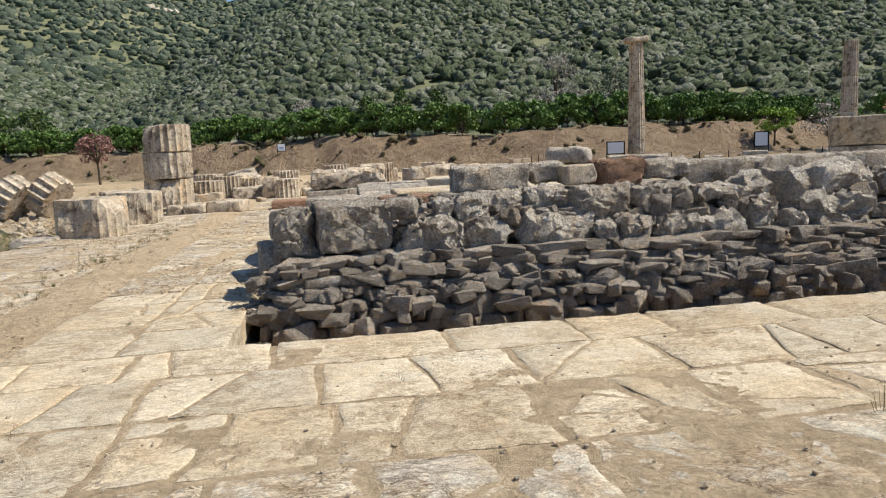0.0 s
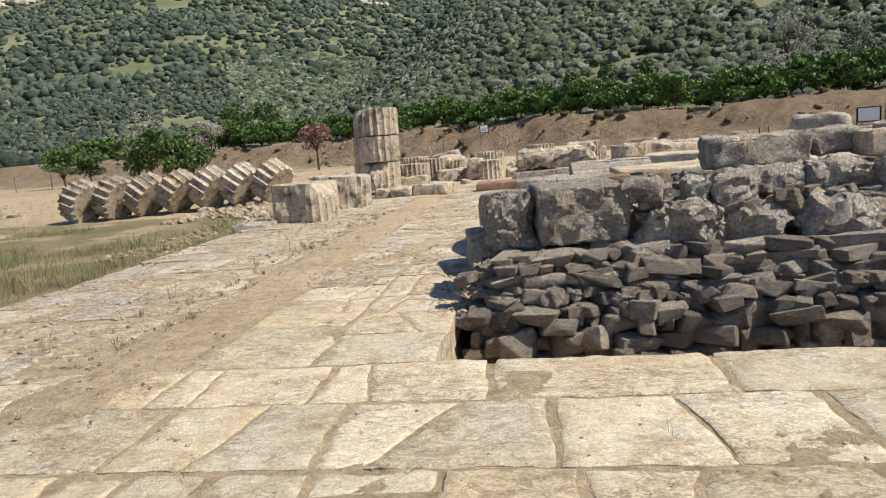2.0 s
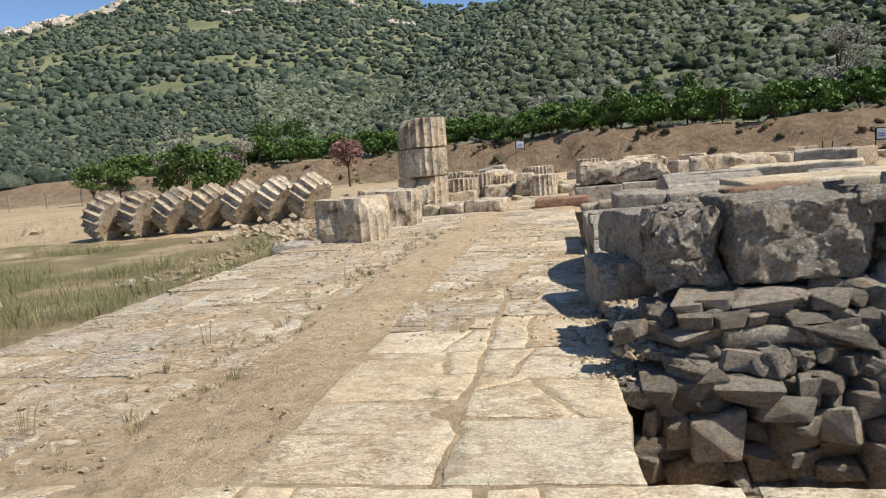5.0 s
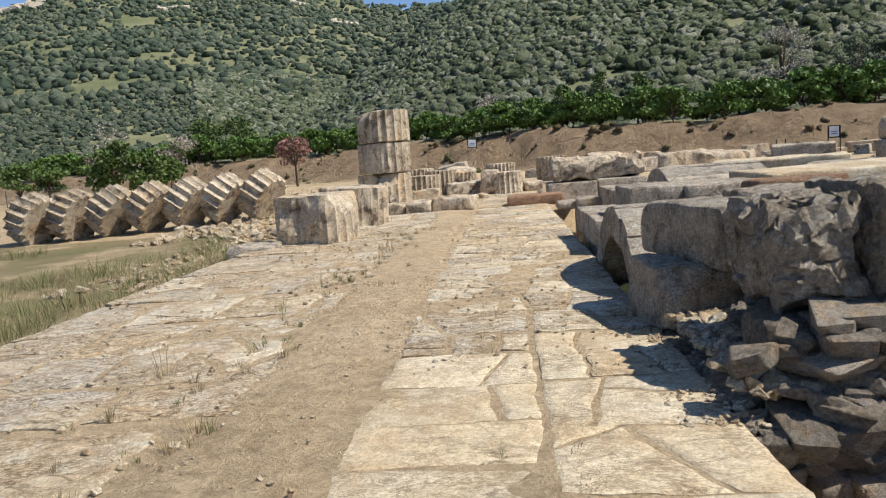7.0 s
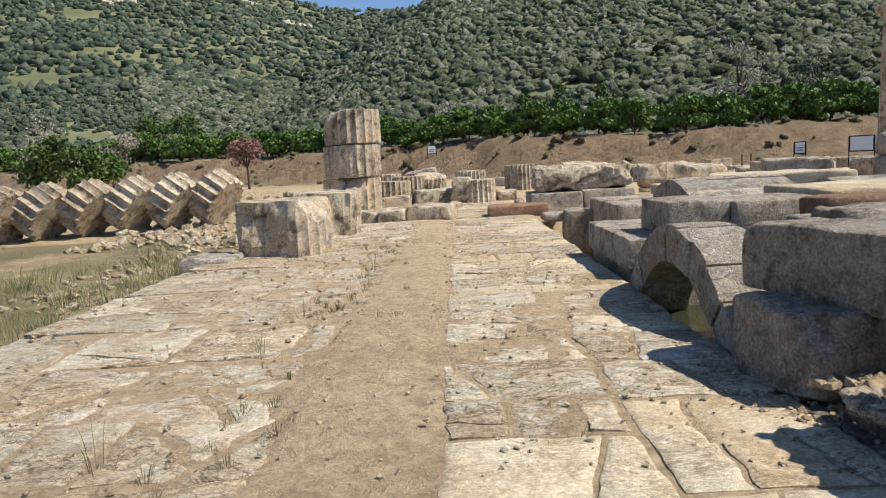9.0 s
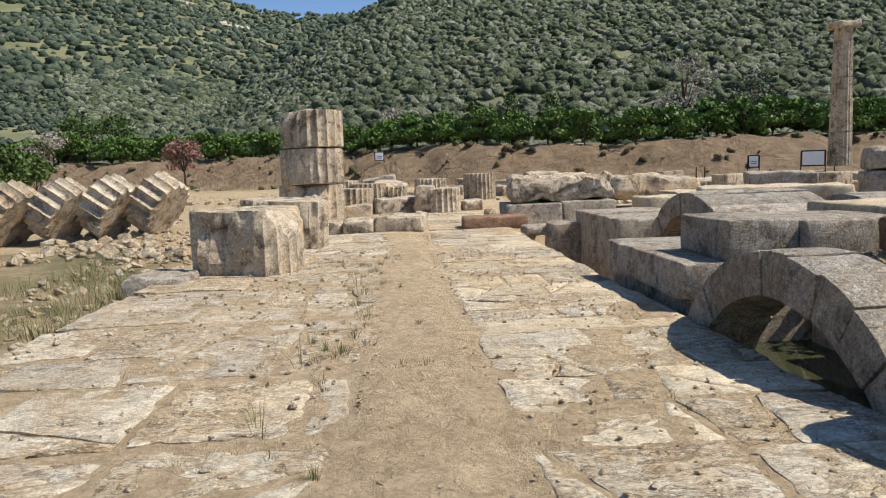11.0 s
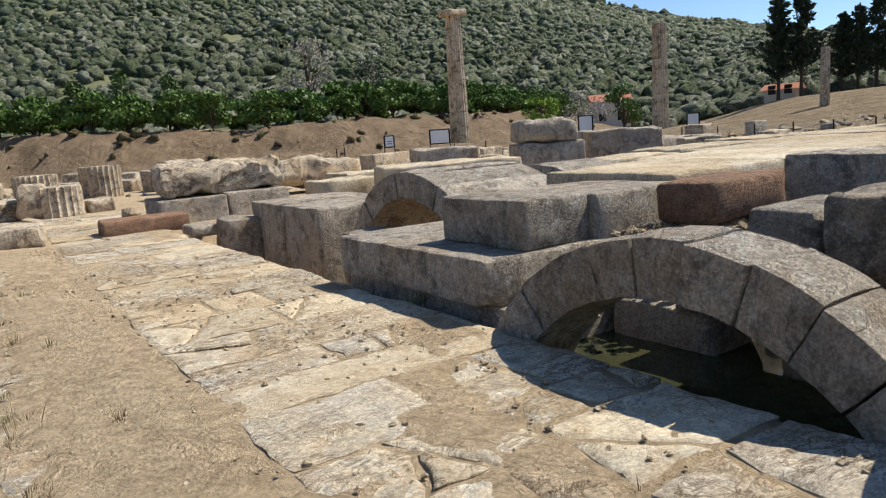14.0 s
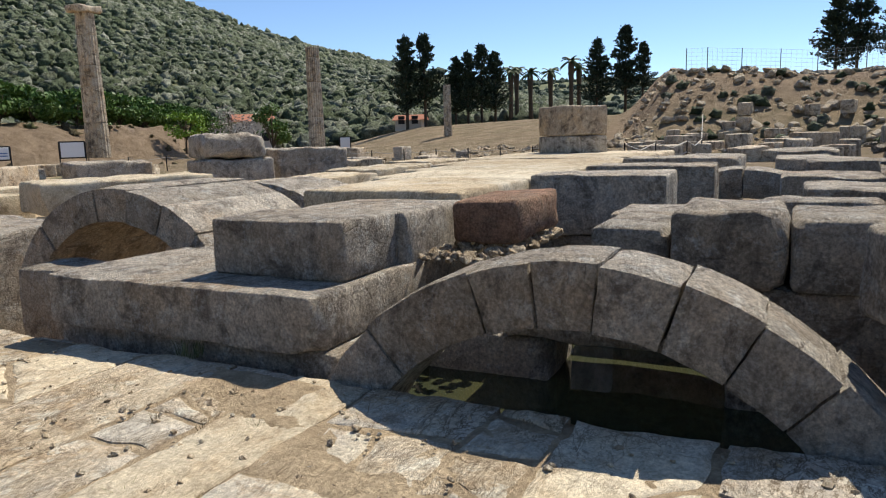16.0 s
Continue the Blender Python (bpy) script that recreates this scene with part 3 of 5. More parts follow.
arch("stone_arch", 2.08, 2.66, 12.80, -1.02, 1.45, 1.81, [-78, -60, -42, -29.5, -17.2, -4.5, 6.7, 18, 41.5, 62], "low segmental arch of grey weathered limestone voussoirs over water", M_LIME, 1)
arch("stone_arch", 3.72, 5.5, 18.15, -0.87, 1.5, 1.86, [-60, -40, -24, -8, 8, 24, 40, 60], "low limestone arch of worn voussoirs among foundation blocks", M_LIME, 31)
arch("stone_arch", 6.6, 8.0, 18.7, -0.97, 1.42, 1.82, [-60, -36, -20, 0, 20, 36, 60], "low limestone arch of worn voussoirs among foundation blocks", M_LIME, 51)
arch("stone_arch", 9.6, 10.6, 12.4, -1.0, 1.42, 1.85, [-60, -40, -20, 0, 20, 40, 60], "low limestone arch rising between foundation walls", M_LIME, 91)

# ---- foundation blocks ----
B = stone_block
L_F = "large squared grey limestone foundation block with worn edges"
B("stone_block", 2.0, 2.72, 10.3, 11.12, -0.02, 0.5, M_LIME, "rough grey limestone block standing at the walkway edge", r=0.07, amp=0.05, turn=12, chips=(((-1, -1, 0.9), 0.42, 0.05),))
B("stone_block", 2.28, 2.95, 10.2, 11.45, 0.49, 0.95, M_LIME, "flat-topped limestone block lying on a rough block", r=0.05, amp=0.03, turn=17.5)
B("stone_block", 2.1, 3.6, 14.38, 16.85, 0.1, 0.47, M_LIME, "long low limestone block with a cracked side", r=0.03, amp=0.02)
B("stone_block", 2.2, 3.7, 14.3, 16.9, -0.5, 0.1, M_LIME, "limestone footing course under a long block", r=0.03, amp=0.02)
B("stone_block", 2.56, 3.3, 14.45, 15.6, 0.47, 0.88, M_LIME, "squared grey limestone block resting on a lower block", r=0.035, amp=0.02)
B("stone_block", 4.0, 5.1, 13.75, 14.35, 0.55, 0.9, M_RUST, "reddish brown pitted conglomerate block", r=0.05, amp=0.03)
B("stone_block", 3.3, 4.4, 14.4, 15.55, -0.6, 0.86, M_LIME, L_F, r=0.05, amp=0.02)
x = 4.4
for w, yb in ((1.9, 16.2), (2.0, 16.7), (2.2, 17.3), (2.3, 17.9), (2.4, 18.3), (2.6, 18.5)):
    B("stone_block", x + 0.01, x + w - 0.01, 14.45, yb, 0.3, 0.92 + rng.uniform(-0.015, 0.015), M_PAVE, "big pale slab of the temple platform with a flat worn top", r=0.05, amp=0.02, group="temple platform slabs")
    B("stone_block", x, x + w, 14.5, yb - 0.1, -0.95, 0.3, M_LIME, "foundation course under the temple platform", r=0.02, amp=0.02, group="platform foundation")
    x += w
# ---- wall of rubble and big blocks ----
B("wall_block", 2.9, 3.82, 8.85, 9.8, 0.55, 1.14, M_PITTED, "big pitted pale limestone block on the rubble wall", turn=6, r=0.04, amp=0.05, freq=5, cell=0.045)
B("wall_block", 2.42, 2.86, 8.9, 9.8, 0.45, 1.1, M_PITTED, "pitted rounded limestone boulder at the wall end", r=0.12, amp=0.1, freq=4, cell=0.05)
B("wall_block", 3.81, 4.22, 8.85, 9.30, 0.92, 1.17, M_LIME, "small bluish grey stone on the wall top", r=0.06, amp=0.05, freq=3.2, cell=0.07)
B("wall_block", 3.98, 4.78, 8.75, 9.55, 0.40, 0.90, M_PITTED, "rounded brown-grey boulder bedded in the rubble wall", r=0.13, amp=0.12, freq=3.2, cell=0.07)
B("wall_block", 4.44, 4.68, 8.9, 9.30, 0.82, 1.13, M_PITTED, "narrow upright stone between boulders in the wall", r=0.06, amp=0.06, freq=3.2, cell=0.07)
B("wall_block", 4.71, 5.11, 8.85, 9.35, 0.78, 1.15, M_PITTED, "angular grey stone on top of boulders in the wall", r=0.08, amp=0.08, freq=3.2, cell=0.07)
B("wall_block", 4.80, 5.39, 8.78, 9.48, 0.42, 0.85, M_PITTED, "rough brown-grey boulder in the rubble wall", r=0.12, amp=0.1, freq=3.2, cell=0.07)
B("wall_block", 5.06, 5.67, 9.1, 9.70, 0.89, 1.17, M_PITTED, "flat grey stone on top of the rubble wall", r=0.08, amp=0.07, freq=3.2, cell=0.07)
B("wall_block", 5.51, 6.48, 8.7, 9.55, 0.32, 0.87, M_PITTED, "big rounded grey boulder in the rubble wall", r=0.16, amp=0.12, freq=3.2, cell=0.07)
B("wall_block", 6.30, 7.11, 8.85, 9.65, 0.74, 1.19, M_PITTED, "squat rounded boulder on the upper rubble wall", r=0.14, amp=0.1, freq=3.2, cell=0.07)
B("wall_block", 6.48, 6.87, 8.7, 9.20, 0.41, 0.75, M_PITTED, "angular brown stone in the rubble wall", r=0.1, amp=0.1, freq=3.2, cell=0.07)
B("wall_block", 6.82, 7.27, 8.7, 9.30, 0.42, 0.83, M_PITTED, "rough boulder in the rubble wall", r=0.12, amp=0.1, freq=3.2, cell=0.07)
B("wall_block", 7.13, 7.46, 8.9, 9.40, 0.81, 1.16, M_PITTED, "rough boulder on the upper rubble wall", r=0.1, amp=0.09, freq=3.2, cell=0.07)
B("wall_block", 7.41, 7.95, 8.9, 9.60, 0.77, 1.16, M_PITTED, "squared grey boulder on the upper rubble wall", r=0.1, amp=0.08, freq=3.2, cell=0.07)
B("wall_block", 5.66, 6.27, 9.05, 9.65, 0.88, 1.20, M_PITTED, "rough grey stone in the upper rubble wall", r=0.1, amp=0.09, freq=3.2, cell=0.07)
B("wall_block", 7.38, 7.84, 8.75, 9.35, 0.44, 0.76, M_PITTED, "rough boulder in the rubble wall", r=0.12, amp=0.1, freq=3.2, cell=0.07)
B("wall_block", 4.82, 5.86, 9.5, 10.20, 1.16, 1.50, M_LIME, "long squared limestone block along the wall top", r=0.05, amp=0.05, freq=3.2, cell=0.07)
B("wall_block", 5.94, 6.46, 9.7, 10.30, 1.24, 1.50, M_LIME, "squared limestone block along the wall top", r=0.05, amp=0.05, freq=3.2, cell=0.07)
B("wall_block", 6.32, 6.76, 9.35, 9.80, 1.21, 1.46, M_MARBLE, "small white marble block on the wall top", r=0.03, amp=0.03, freq=3.2, cell=0.07)
B("wall_block", 6.83, 7.49, 9.45, 10.05, 1.15, 1.50, M_RUST, "reddish brown block along the wall top", r=0.06, amp=0.06, freq=3.2, cell=0.07)
B("wall_block", 7.55, 8.23, 9.5, 10.10, 1.22, 1.49, M_LIME, "squared limestone block along the wall top", r=0.06, amp=0.05, freq=3.2, cell=0.07)
x = 7.4
while x < 14.5:
    w = rng.choice((rng.uniform(0.3, 0.55), rng.uniform(0.6, 1.1)))
    B("wall_block", x, x + w - 0.04, 8.75 + rng.uniform(-0.05, 0.15), 9.6, rng.uniform(0.2, 0.4), rng.uniform(0.74, 0.95), M_PITTED, "rough brown-grey boulder in the rubble wall", r=0.16, amp=0.13, freq=2.6, cell=0.09, turn=rng.uniform(-12, 12), tilt=(rng.uniform(-9, 9), rng.uniform(-9, 9)), group="wall boulders")
    B("wall_block", x + 0.2, x + w + 0.1, 8.95 + rng.uniform(-0.1, 0.15), 9.8, rng.uniform(0.82, 0.9), rng.uniform(1.1, 1.3), M_PITTED, "rough brown-grey boulder in the upper rubble wall", r=0.13, amp=0.12, freq=2.6, cell=0.09, turn=rng.uniform(-14, 14), tilt=(rng.uniform(-9, 9), rng.uniform(-9, 9)), group="wall boulders")
    x += w
for x0, x1 in ((8.2, 9.3), (9.35, 10.7), (10.75, 12.2), (12.25, 14)):
    B("wall_block", x0, x1, 9.6, 10.3, 1.08, 1.44, M_LIME, "long squared limestone block along the wall top", r=0.05, amp=0.05, cell=0.12)


# ---- column drums ----
def drum_mesh(R, h, seed, flutes=24, depth=0.055, chips=(), rim=0.05, amp=0.012, R_top=None, seg=8, rings=8):
    """A fluted column drum with chipped rims, base at z = 0."""
    off = Vector((seed * 4.7, seed * 2.9, seed * 1.3))
    n = flutes * seg
    R_top = R_top or R
    verts, faces = [], []
    zs = [0.0, 0.03] + list(np.linspace(0.12, h - 0.12, rings)) + [h - 0.03, h]
    zs = sorted(max(0.0, min(h, z)) for z in zs)
    for kz, z in enumerate(zs):
        for i in range(n):
            a = 2 * math.pi * i / n
            fr = (i % seg) / seg
            base = R + (R_top - R) * z / h
            p0 = Vector((math.cos(a) * base, math.sin(a) * base, z))
            wear = 0.5 + 0.9 * noise.noise((p0 + off) * 1.1)
            d = depth * max(0.15, min(1.0, 1.0 - 0.7 * max(0.0, wear - 0.6)))
            rr = base - d * math.sin(math.pi * fr) ** 0.8
            if kz in (0, len(zs) - 1):
                rr -= 0.02 + rim * max(0.0, noise.noise((p0 + off) * 2.5))
            p = Vector((math.cos(a) * rr, math.sin(a) * rr, z))
            p += noise.noise_vector((p + off) * 2.2) * amp + noise.noise_vector((p + off) * 7) * amp * 0.5
            verts.append(p)
    m = len(zs)
    for k in range(m - 1):
        for i in range(n):
            j = (i + 1) % n
            faces.append((k * n + i, k * n + j, (k + 1) * n + j, (k + 1) * n + i))
    for k, up in ((0, False), (m - 1, True)):
        ring = [k * n + i for i in range(n)]
        prev = ring
        for f in (0.8, 0.5, 0.2):
            cur = []
            for i in range(n):
                q = verts[ring[i]]
                p = Vector((q.x * f, q.y * f, zs[k]))
                p.z += noise.noise((p + off) * 2.5) * 0.02
                cur.append(len(verts))
                verts.append(p)
            for i in range(n):
                j = (i + 1) % n
                faces.append((prev[i], prev[j], cur[j], cur[i]) if up else (prev[j], prev[i], cur[i], cur[j]))
            prev = cur
        c = len(verts)
        verts.append(Vector((0, 0, zs[k])))
        for i in range(n):
            j = (i + 1) % n
            faces.append((prev[i], prev[j], c) if up else (prev[j], prev[i], c))
    for nrm, dist, rag in chips:
        nrm = Vector(nrm).normalized()
        for q, p in enumerate(verts):
            lim = dist + rag * noise.fractal((p + off) * 2.0, 1.0, 2.0, 3)
            over = p.dot(nrm) - lim
            if over > 0:
                verts[q] = p - nrm * over
    return verts, faces


def drum(name, m, R, h, label, category="column drum", group="", parent=None, material=None, **kw):
    SEED[0] += 1
    v, f = drum_mesh(R, h, SEED[0], **kw)
    ob = part(name, mesh_of(name, v, f, material or M_MARBLE, sharp=28), None, parent)
    ob.matrix_basis = m
    if parent is None:
        tagged(ob, label, category, group)
    return ob


L_D = "broken fluted marble column drum standing on its end on the paving"
drum("column_drum", pose(-2.95, 18.75, -0.02, 0, 0, 10), 0.84, 0.98, L_D, chips=(((-0.35, -1, 0.1), 0.58, 0.14), ((0.9, -0.5, 0.6), 0.98, 0.08)), depth=0.06)
drum("column_drum", pose(-2.9, 21.9, -0.02, 3, 2, 40), 0.86, 0.98, L_D, chips=(((-0.5, -1, 0.0), 0.6, 0.1),), depth=0.07)
col = tagged(empty("stacked_column", pose(-2.87, 26.95, 0)), "stack of three fluted marble column drums with dark stains", "column")
z = 0.15
for k, (h, R) in enumerate(((1.02, 0.86), (0.95, 0.84), (1.0, 0.83))):
    d = drum("column_drum", pose(0.05 * k - 0.05, 0, z, 0, 0, 17 * k), R, h - 0.03, "", parent=col, flutes=20, depth=0.075, rim=0.09,
             chips=((((-0.75, -1, 0), 0.60, 0.12), ((0, -1, 0.5), 0.9, 0.1)), (((-0.45, -1, 0), 0.74, 0.05),), (((-1, 0, 0.9), 1.02, 0.08),))[k])
    z += h
rowx = [(-13.3 + 1.08 * k, 24.6 + 0.3 * k) for k in range(7)]
for k, (dx, dy) in enumerate(rowx):
    n = Vector((0.80, -0.22, -0.52 if k not in (0, 1) else -0.3)).normalized()
    rot = n.to_track_quat('Z', 'Y').to_matrix().to_4x4()
    m = Matrix.Translation((dx, dy, 0.62 + 0.03 * k)) @ rot @ pose(0, 0, -0.36, 0, 0, 9 * k)
    drum("column_drum", m, 0.80, 0.72, "tumbled fluted marble column drum leaning in a row", group="fallen drum row", depth=0.11, rim=0.12, flutes=18)


# ---- standing columns ----
def tall_column(x, y, z0, z1, R0, R1, cuts, label, capital):
    c = tagged(empty("ancient_column", pose(x, y, z0)), label, "column")
    zs = [0.0] + cuts + [z1 - z0]
    H = z1 - z0
    for k in range(len(zs) - 1):
        ra = R0 + (R1 - R0) * zs[k] / H
        rb = R0 + (R1 - R0) * zs[k + 1] / H
        drum("shaft_drum", pose(0, 0, zs[k]), ra, zs[k + 1] - zs[k] - 0.01, "", parent=c, R_top=rb, flutes=20, seg=6, depth=0.035, rim=0.02, rings=4)
    if capital:
        v, f = rough_box(1.25, 1.05, 0.3, 0.08, 0.07, 3, 0.15, 77)
        p = part("capital", mesh_of("capital", v, f, M_MARBLE), None, c)
        p.matrix_basis = pose(0.0, 0, H - 0.02)
    return c


tall_column(22.1, 42.1, 0.9, 7.75, 0.56, 0.42, [1.7, 3.4, 4.4, 5.8], "tall slender fluted marble column with a worn capital", True)
tall_column(32.6, 36.7, 0.9, 6.8, 0.48, 0.38, [1.9, 3.9, 5.3], "tall broken fluted marble column without capital", False)


# ---- walls of the vault cells and further foundation blocks ----
L_W = "dark grey limestone wall course inside the excavation"
B("stone_block", 3.25, 4.05, 9.9, 12.15, -0.95, 0.46, M_LIME, L_W, r=0.03, amp=0.03)
B("stone_block", 3.25, 4.05, 12.16, 13.6, 0.0, 0.46, M_LIME, "thick limestone lintel block over a dark vault opening", r=0.03, amp=0.03)
B("stone_block", 3.3, 4.0, 13.3, 14.25, -0.95, 0.0, M_LIME, L_W, r=0.03, amp=0.03)
B("stone_block", 3.2, 4.0, 12.5, 12.98, 0.46, 0.82, M_LIME, L_F, r=0.05, amp=0.03)
B("stone_block", 3.17, 4.1, 11.84, 12.47, 0.46, 0.93, M_LIME, L_F, r=0.06, amp=0.04)
B("stone_block", 3.2, 4.1, 11.18, 11.82, 0.46, 0.9, M_LIME, L_F, r=0.05, amp=0.03)
B("stone_block", 3.22, 4.15, 10.5, 11.15, 0.46, 0.92, M_LIME, L_F, r=0.05, amp=0.03)
for x0, x1, y0, y1, z1 in ((6.2, 7.0, 12.95, 14.42, 0.97), (8.6, 9.5, 12.7, 14.42, 0.95), (11.0, 12.0, 12.5, 14.4, 0.97), (4.7, 5.6, 12.2, 13.2, 0.72), (7.2, 8.4, 10.9, 11.9, 0.88),
                           (5.2, 6.4, 10.9, 11.7, 0.9), (8.9, 10.4, 10.8, 11.6, 0.98), (4.5, 5.1, 11.2, 12.0, 0.86), (10.6, 12.3, 11.2, 12.0, 0.95), (13.0, 15.5, 11.0, 12.0, 1.0), (13.2, 15.0, 12.6, 13.8, 0.9)):
    B("stone_block", x0, x1, y0, y1, 0.3, z1, M_LIME, L_F, r=0.03, amp=0.025, group="foundation blocks")
    B("stone_block", x0 + 0.05, x1 - 0.05, y0 + 0.03, y1 - 0.03, -0.95, 0.3, M_LIME, L_W, r=0.02, amp=0.02, group="foundation courses")
B("stone_block", 2.95, 3.6, 16.98, 18.6, -0.95, 0.26, M_LIME, "low limestone block before an arch", r=0.04, amp=0.03)
B("stone_block", 3.35, 5.0, 20.2, 21.6, -0.95, 0.44, M_LIME, "broad dark foundation block with a broken corner", r=0.04, amp=0.03, chips=(((1, -1, 0.6), 1.0, 0.08),))
B("stone_block", 3.3, 5.1, 21.62, 23.0, -0.95, 0.46, M_LIME, "broad dark foundation block", r=0.04, amp=0.03)
B("stone_block", 2.7, 3.3, 22.6, 23.4, -0.95, 0.2, M_LIME, "low dark foundation block", r=0.04, amp=0.03)
B("stone_block", 2.25, 2.75, 23.3, 24.1, -0.1, 0.1, M_LIME, "small low stone at the paving edge", r=0.05, amp=0.03)
B("stone_block", 0.95, 2.5, 24.35, 25.2, -0.05, 0.27, M_RUST, "low reddish brown stone step", r=0.05, amp=0.03)
B("stone_block", 2.15, 3.55, 25.2, 26.6, -0.95, 0.5, M_LIME, "dark squared foundation block", r=0.04, amp=0.02)
B("stone_block", 3.57, 4.95, 25.2, 26.6, -0.95, 0.53, M_LIME, "dark squared foundation block", r=0.04, amp=0.02)
B("stone_block", 2.3, 4.9, 25.45, 26.5, 0.53, 1.17, M_MARBLE, "long rounded marble beam lying on foundation blocks", "stone beam", r=0.18, amp=0.15, freq=1.3, cell=0.12)
B("stone_block", 6.4, 9.2, 29.6, 31.0, 0.15, 1.0, M_MARBLE, "long boat-shaped broken marble beam", "stone beam", r=0.22, amp=0.18, freq=1.0, cell=0.14, tilt=(0, 3))
B("stone_block", 6.2, 9.2, 22.2, 23.6, 0.3, 0.85, M_PAVE, "flat tilted pale marble slab", "stone slab", r=0.05, amp=0.04, turn=-20)
B("stone_block", 10.5, 12.2, 23.0, 24.2, 0.1, 1.05, M_LIME, "pale base block under a boulder", r=0.08, amp=0.05, turn=-25)
B("stone_block", 10.5, 12.0, 23.0, 24.2, 1.05, 1.6, M_LIME, "dark flat-topped boulder balanced on a base block", "boulder", r=0.2, amp=0.09, freq=1.5, cell=0.15, turn=-25)
B("stone_block", 12.6, 14.6, 22.6, 23.8, 0.1, 1.25, M_LIME, "squared limestone block beside a boulder", r=0.06, amp=0.05, turn=-25)
B("stone_block", 8.4, 10.0, 24.6, 25.6, 0.1, 1.1, M_LIME, "squared limestone block among ruins", r=0.06, amp=0.05, turn=-20)
# platform continues with lower slabs to the north
for x0, x1, y0, y1, z1 in ((9.5, 12.5, 16.3, 17.6, 0.84), (12.6, 16.0, 16.3, 18.2, 0.86), (8.4, 11.5, 19.6, 20.9, 0.72), (11.6, 14.5, 19.8, 21.2, 0.78), (15, 17.5, 20.2, 21.6, 0.8), (6.7, 8.2, 20.3, 21.6, 0.55), (5.4, 6.9, 24.2, 25.4, 0.6), (6.9, 8.2, 26.2, 27.4, 0.62)):
    B("stone_block", x0, x1, y0, y1, -0.1, z1, M_PAVE, "long pale foundation slab with a flat worn top", r=0.05, amp=0.04, turn=rng.uniform(-3, 3), group="long slabs")
bd = tagged(empty("column_base_stack", pose(17.0, 16.95, 0.9, 0, 0, -35)), "two marble drum courses standing on the platform, stained", "column base")
for z0, h in ((0.0, 0.46), (0.47, 0.76)):
    v, f = rough_box(1.35, 1.2, h, 0.05, 0.025, 2.0, 0.16, 200 + int(z0 * 10))
    p = part("course", mesh_of("course", v, f, M_MARBLE), None, bd)
    p.matrix_basis = pose(0, 0, z0)
B("stone_block", 15.9, 18.3, 16.0, 18.0, -0.1, 0.92, M_LIME, "platform block carrying a drum stack", r=0.05, amp=0.03)
# stones at the far end of the walk
for x0, x1, y0, y1, z1, lab in ((-2.5, -1.95, 24.3, 25.3, 0.3, "low squared marble stone"), (-1.9, -1.2, 24.2, 25.1, 0.32, "rough brown squared stone"), (-1.15, 0.05, 24.2, 25.5, 0.36, "flat broken marble slab stone"),
                                (-2.9, -1.4, 28.4, 29.6, 0.45, "dark low stone block"), (-1.4, 0.3, 31.4, 32.6, 0.5, "dark low stone block"), (1.6, 2.3, 31.5, 32.5, 0.35, "rounded pale boulder")):
    B("fallen_stone", x0, x1, y0, y1, -0.03, z1, M_MARBLE, lab + " at the walk's end", r=0.07, amp=0.06, turn=rng.uniform(-8, 8))
for x, y, h, tl in ((0.85, 31.6, 0.82, 0), (0.75, 35.3, 1.1, 0), (-2.1, 29.7, 0.95, 0), (-1.6, 32.5, 1.05, 0), (-2.6, 33.2, 1.15, 0), (-0.9, 33.0, 1.05, 12), (5.6, 37.5, 1.2, 0), (3.2, 39.5, 1.2, 0)):
    drum("column_drum", pose(x, y, -0.03, tl, 0, rng.uniform(0, 90)), rng.uniform(0.55, 0.75), h, "fluted marble drum fragment standing among fallen stones", group="far drum fragments")
B("fallen_stone", 0.0, 0.7, 31.0, 32.0, -0.03, 0.9, M_MARBLE, "rough leaning marble lump beside a drum", r=0.15, amp=0.1)
B("fallen_stone", -1.7, -0.5, 33.6, 34.8, 0.3, 1.2, M_LIME, "dark tilted broken block on a low stone", r=0.08, amp=0.08, tilt=(0, -10))
B("fallen_stone", 4.3, 5.5, 33.5, 34.5, -0.03, 1.2, M_MARBLE, "pale gabled marble block", r=0.1, amp=0.08)
# loose blocks in the middle distance
for k in range(60):
    a = rng.uniform(4, 60)
    d = rng.uniform(31, 47) if a < 40 else rng.uniform(30, 44)
    x, y = math.sin(radians(a)) * d, 8 + math.cos(radians(a)) * d
    w, l, h = rng.uniform(0.6, 2.4), rng.uniform(0.6, 1.2), rng.uniform(0.3, 0.85)
    B("fallen_stone", x - w / 2, x + w / 2, y - l / 2, y + l / 2, ground_z(x, y) - 0.05, ground_z(x, y) + h, M_MARBLE if k % 3 else M_LIME, "fallen pale marble block among the ruins", r=0.08, amp=0.07, turn=rng.uniform(-35, 35), group="scattered ruin blocks", cell=0.4)
B("shadowing_stone", -4.5, -3.6, 17.6, 18.6, -0.3, 0.1, M_LIME, "dark low stone under a drum at the paving edge", "stone block", r=0.08, amp=0.06)
for x0, y0, w, h in ((-7.6, 10.9, 1.3, 0.55), (-8.9, 11.4, 0.9, 0.45), (-9.6, 12.6, 1.2, 0.5), (-8.2, 12.9, 0.8, 0.4), (-10.8, 12.0, 0.9, 0.5)):
    B("fallen_stone", x0, x0 + w, y0, y0 + w * 0.8, ground_z(x0, y0) - 0.1, ground_z(x0, y0) + h, M_PAVE_ROUGH, "rough orange-grey boulder lying in dry grass", r=0.15, amp=0.12, turn=rng.uniform(0, 60), group="boulders in grass")


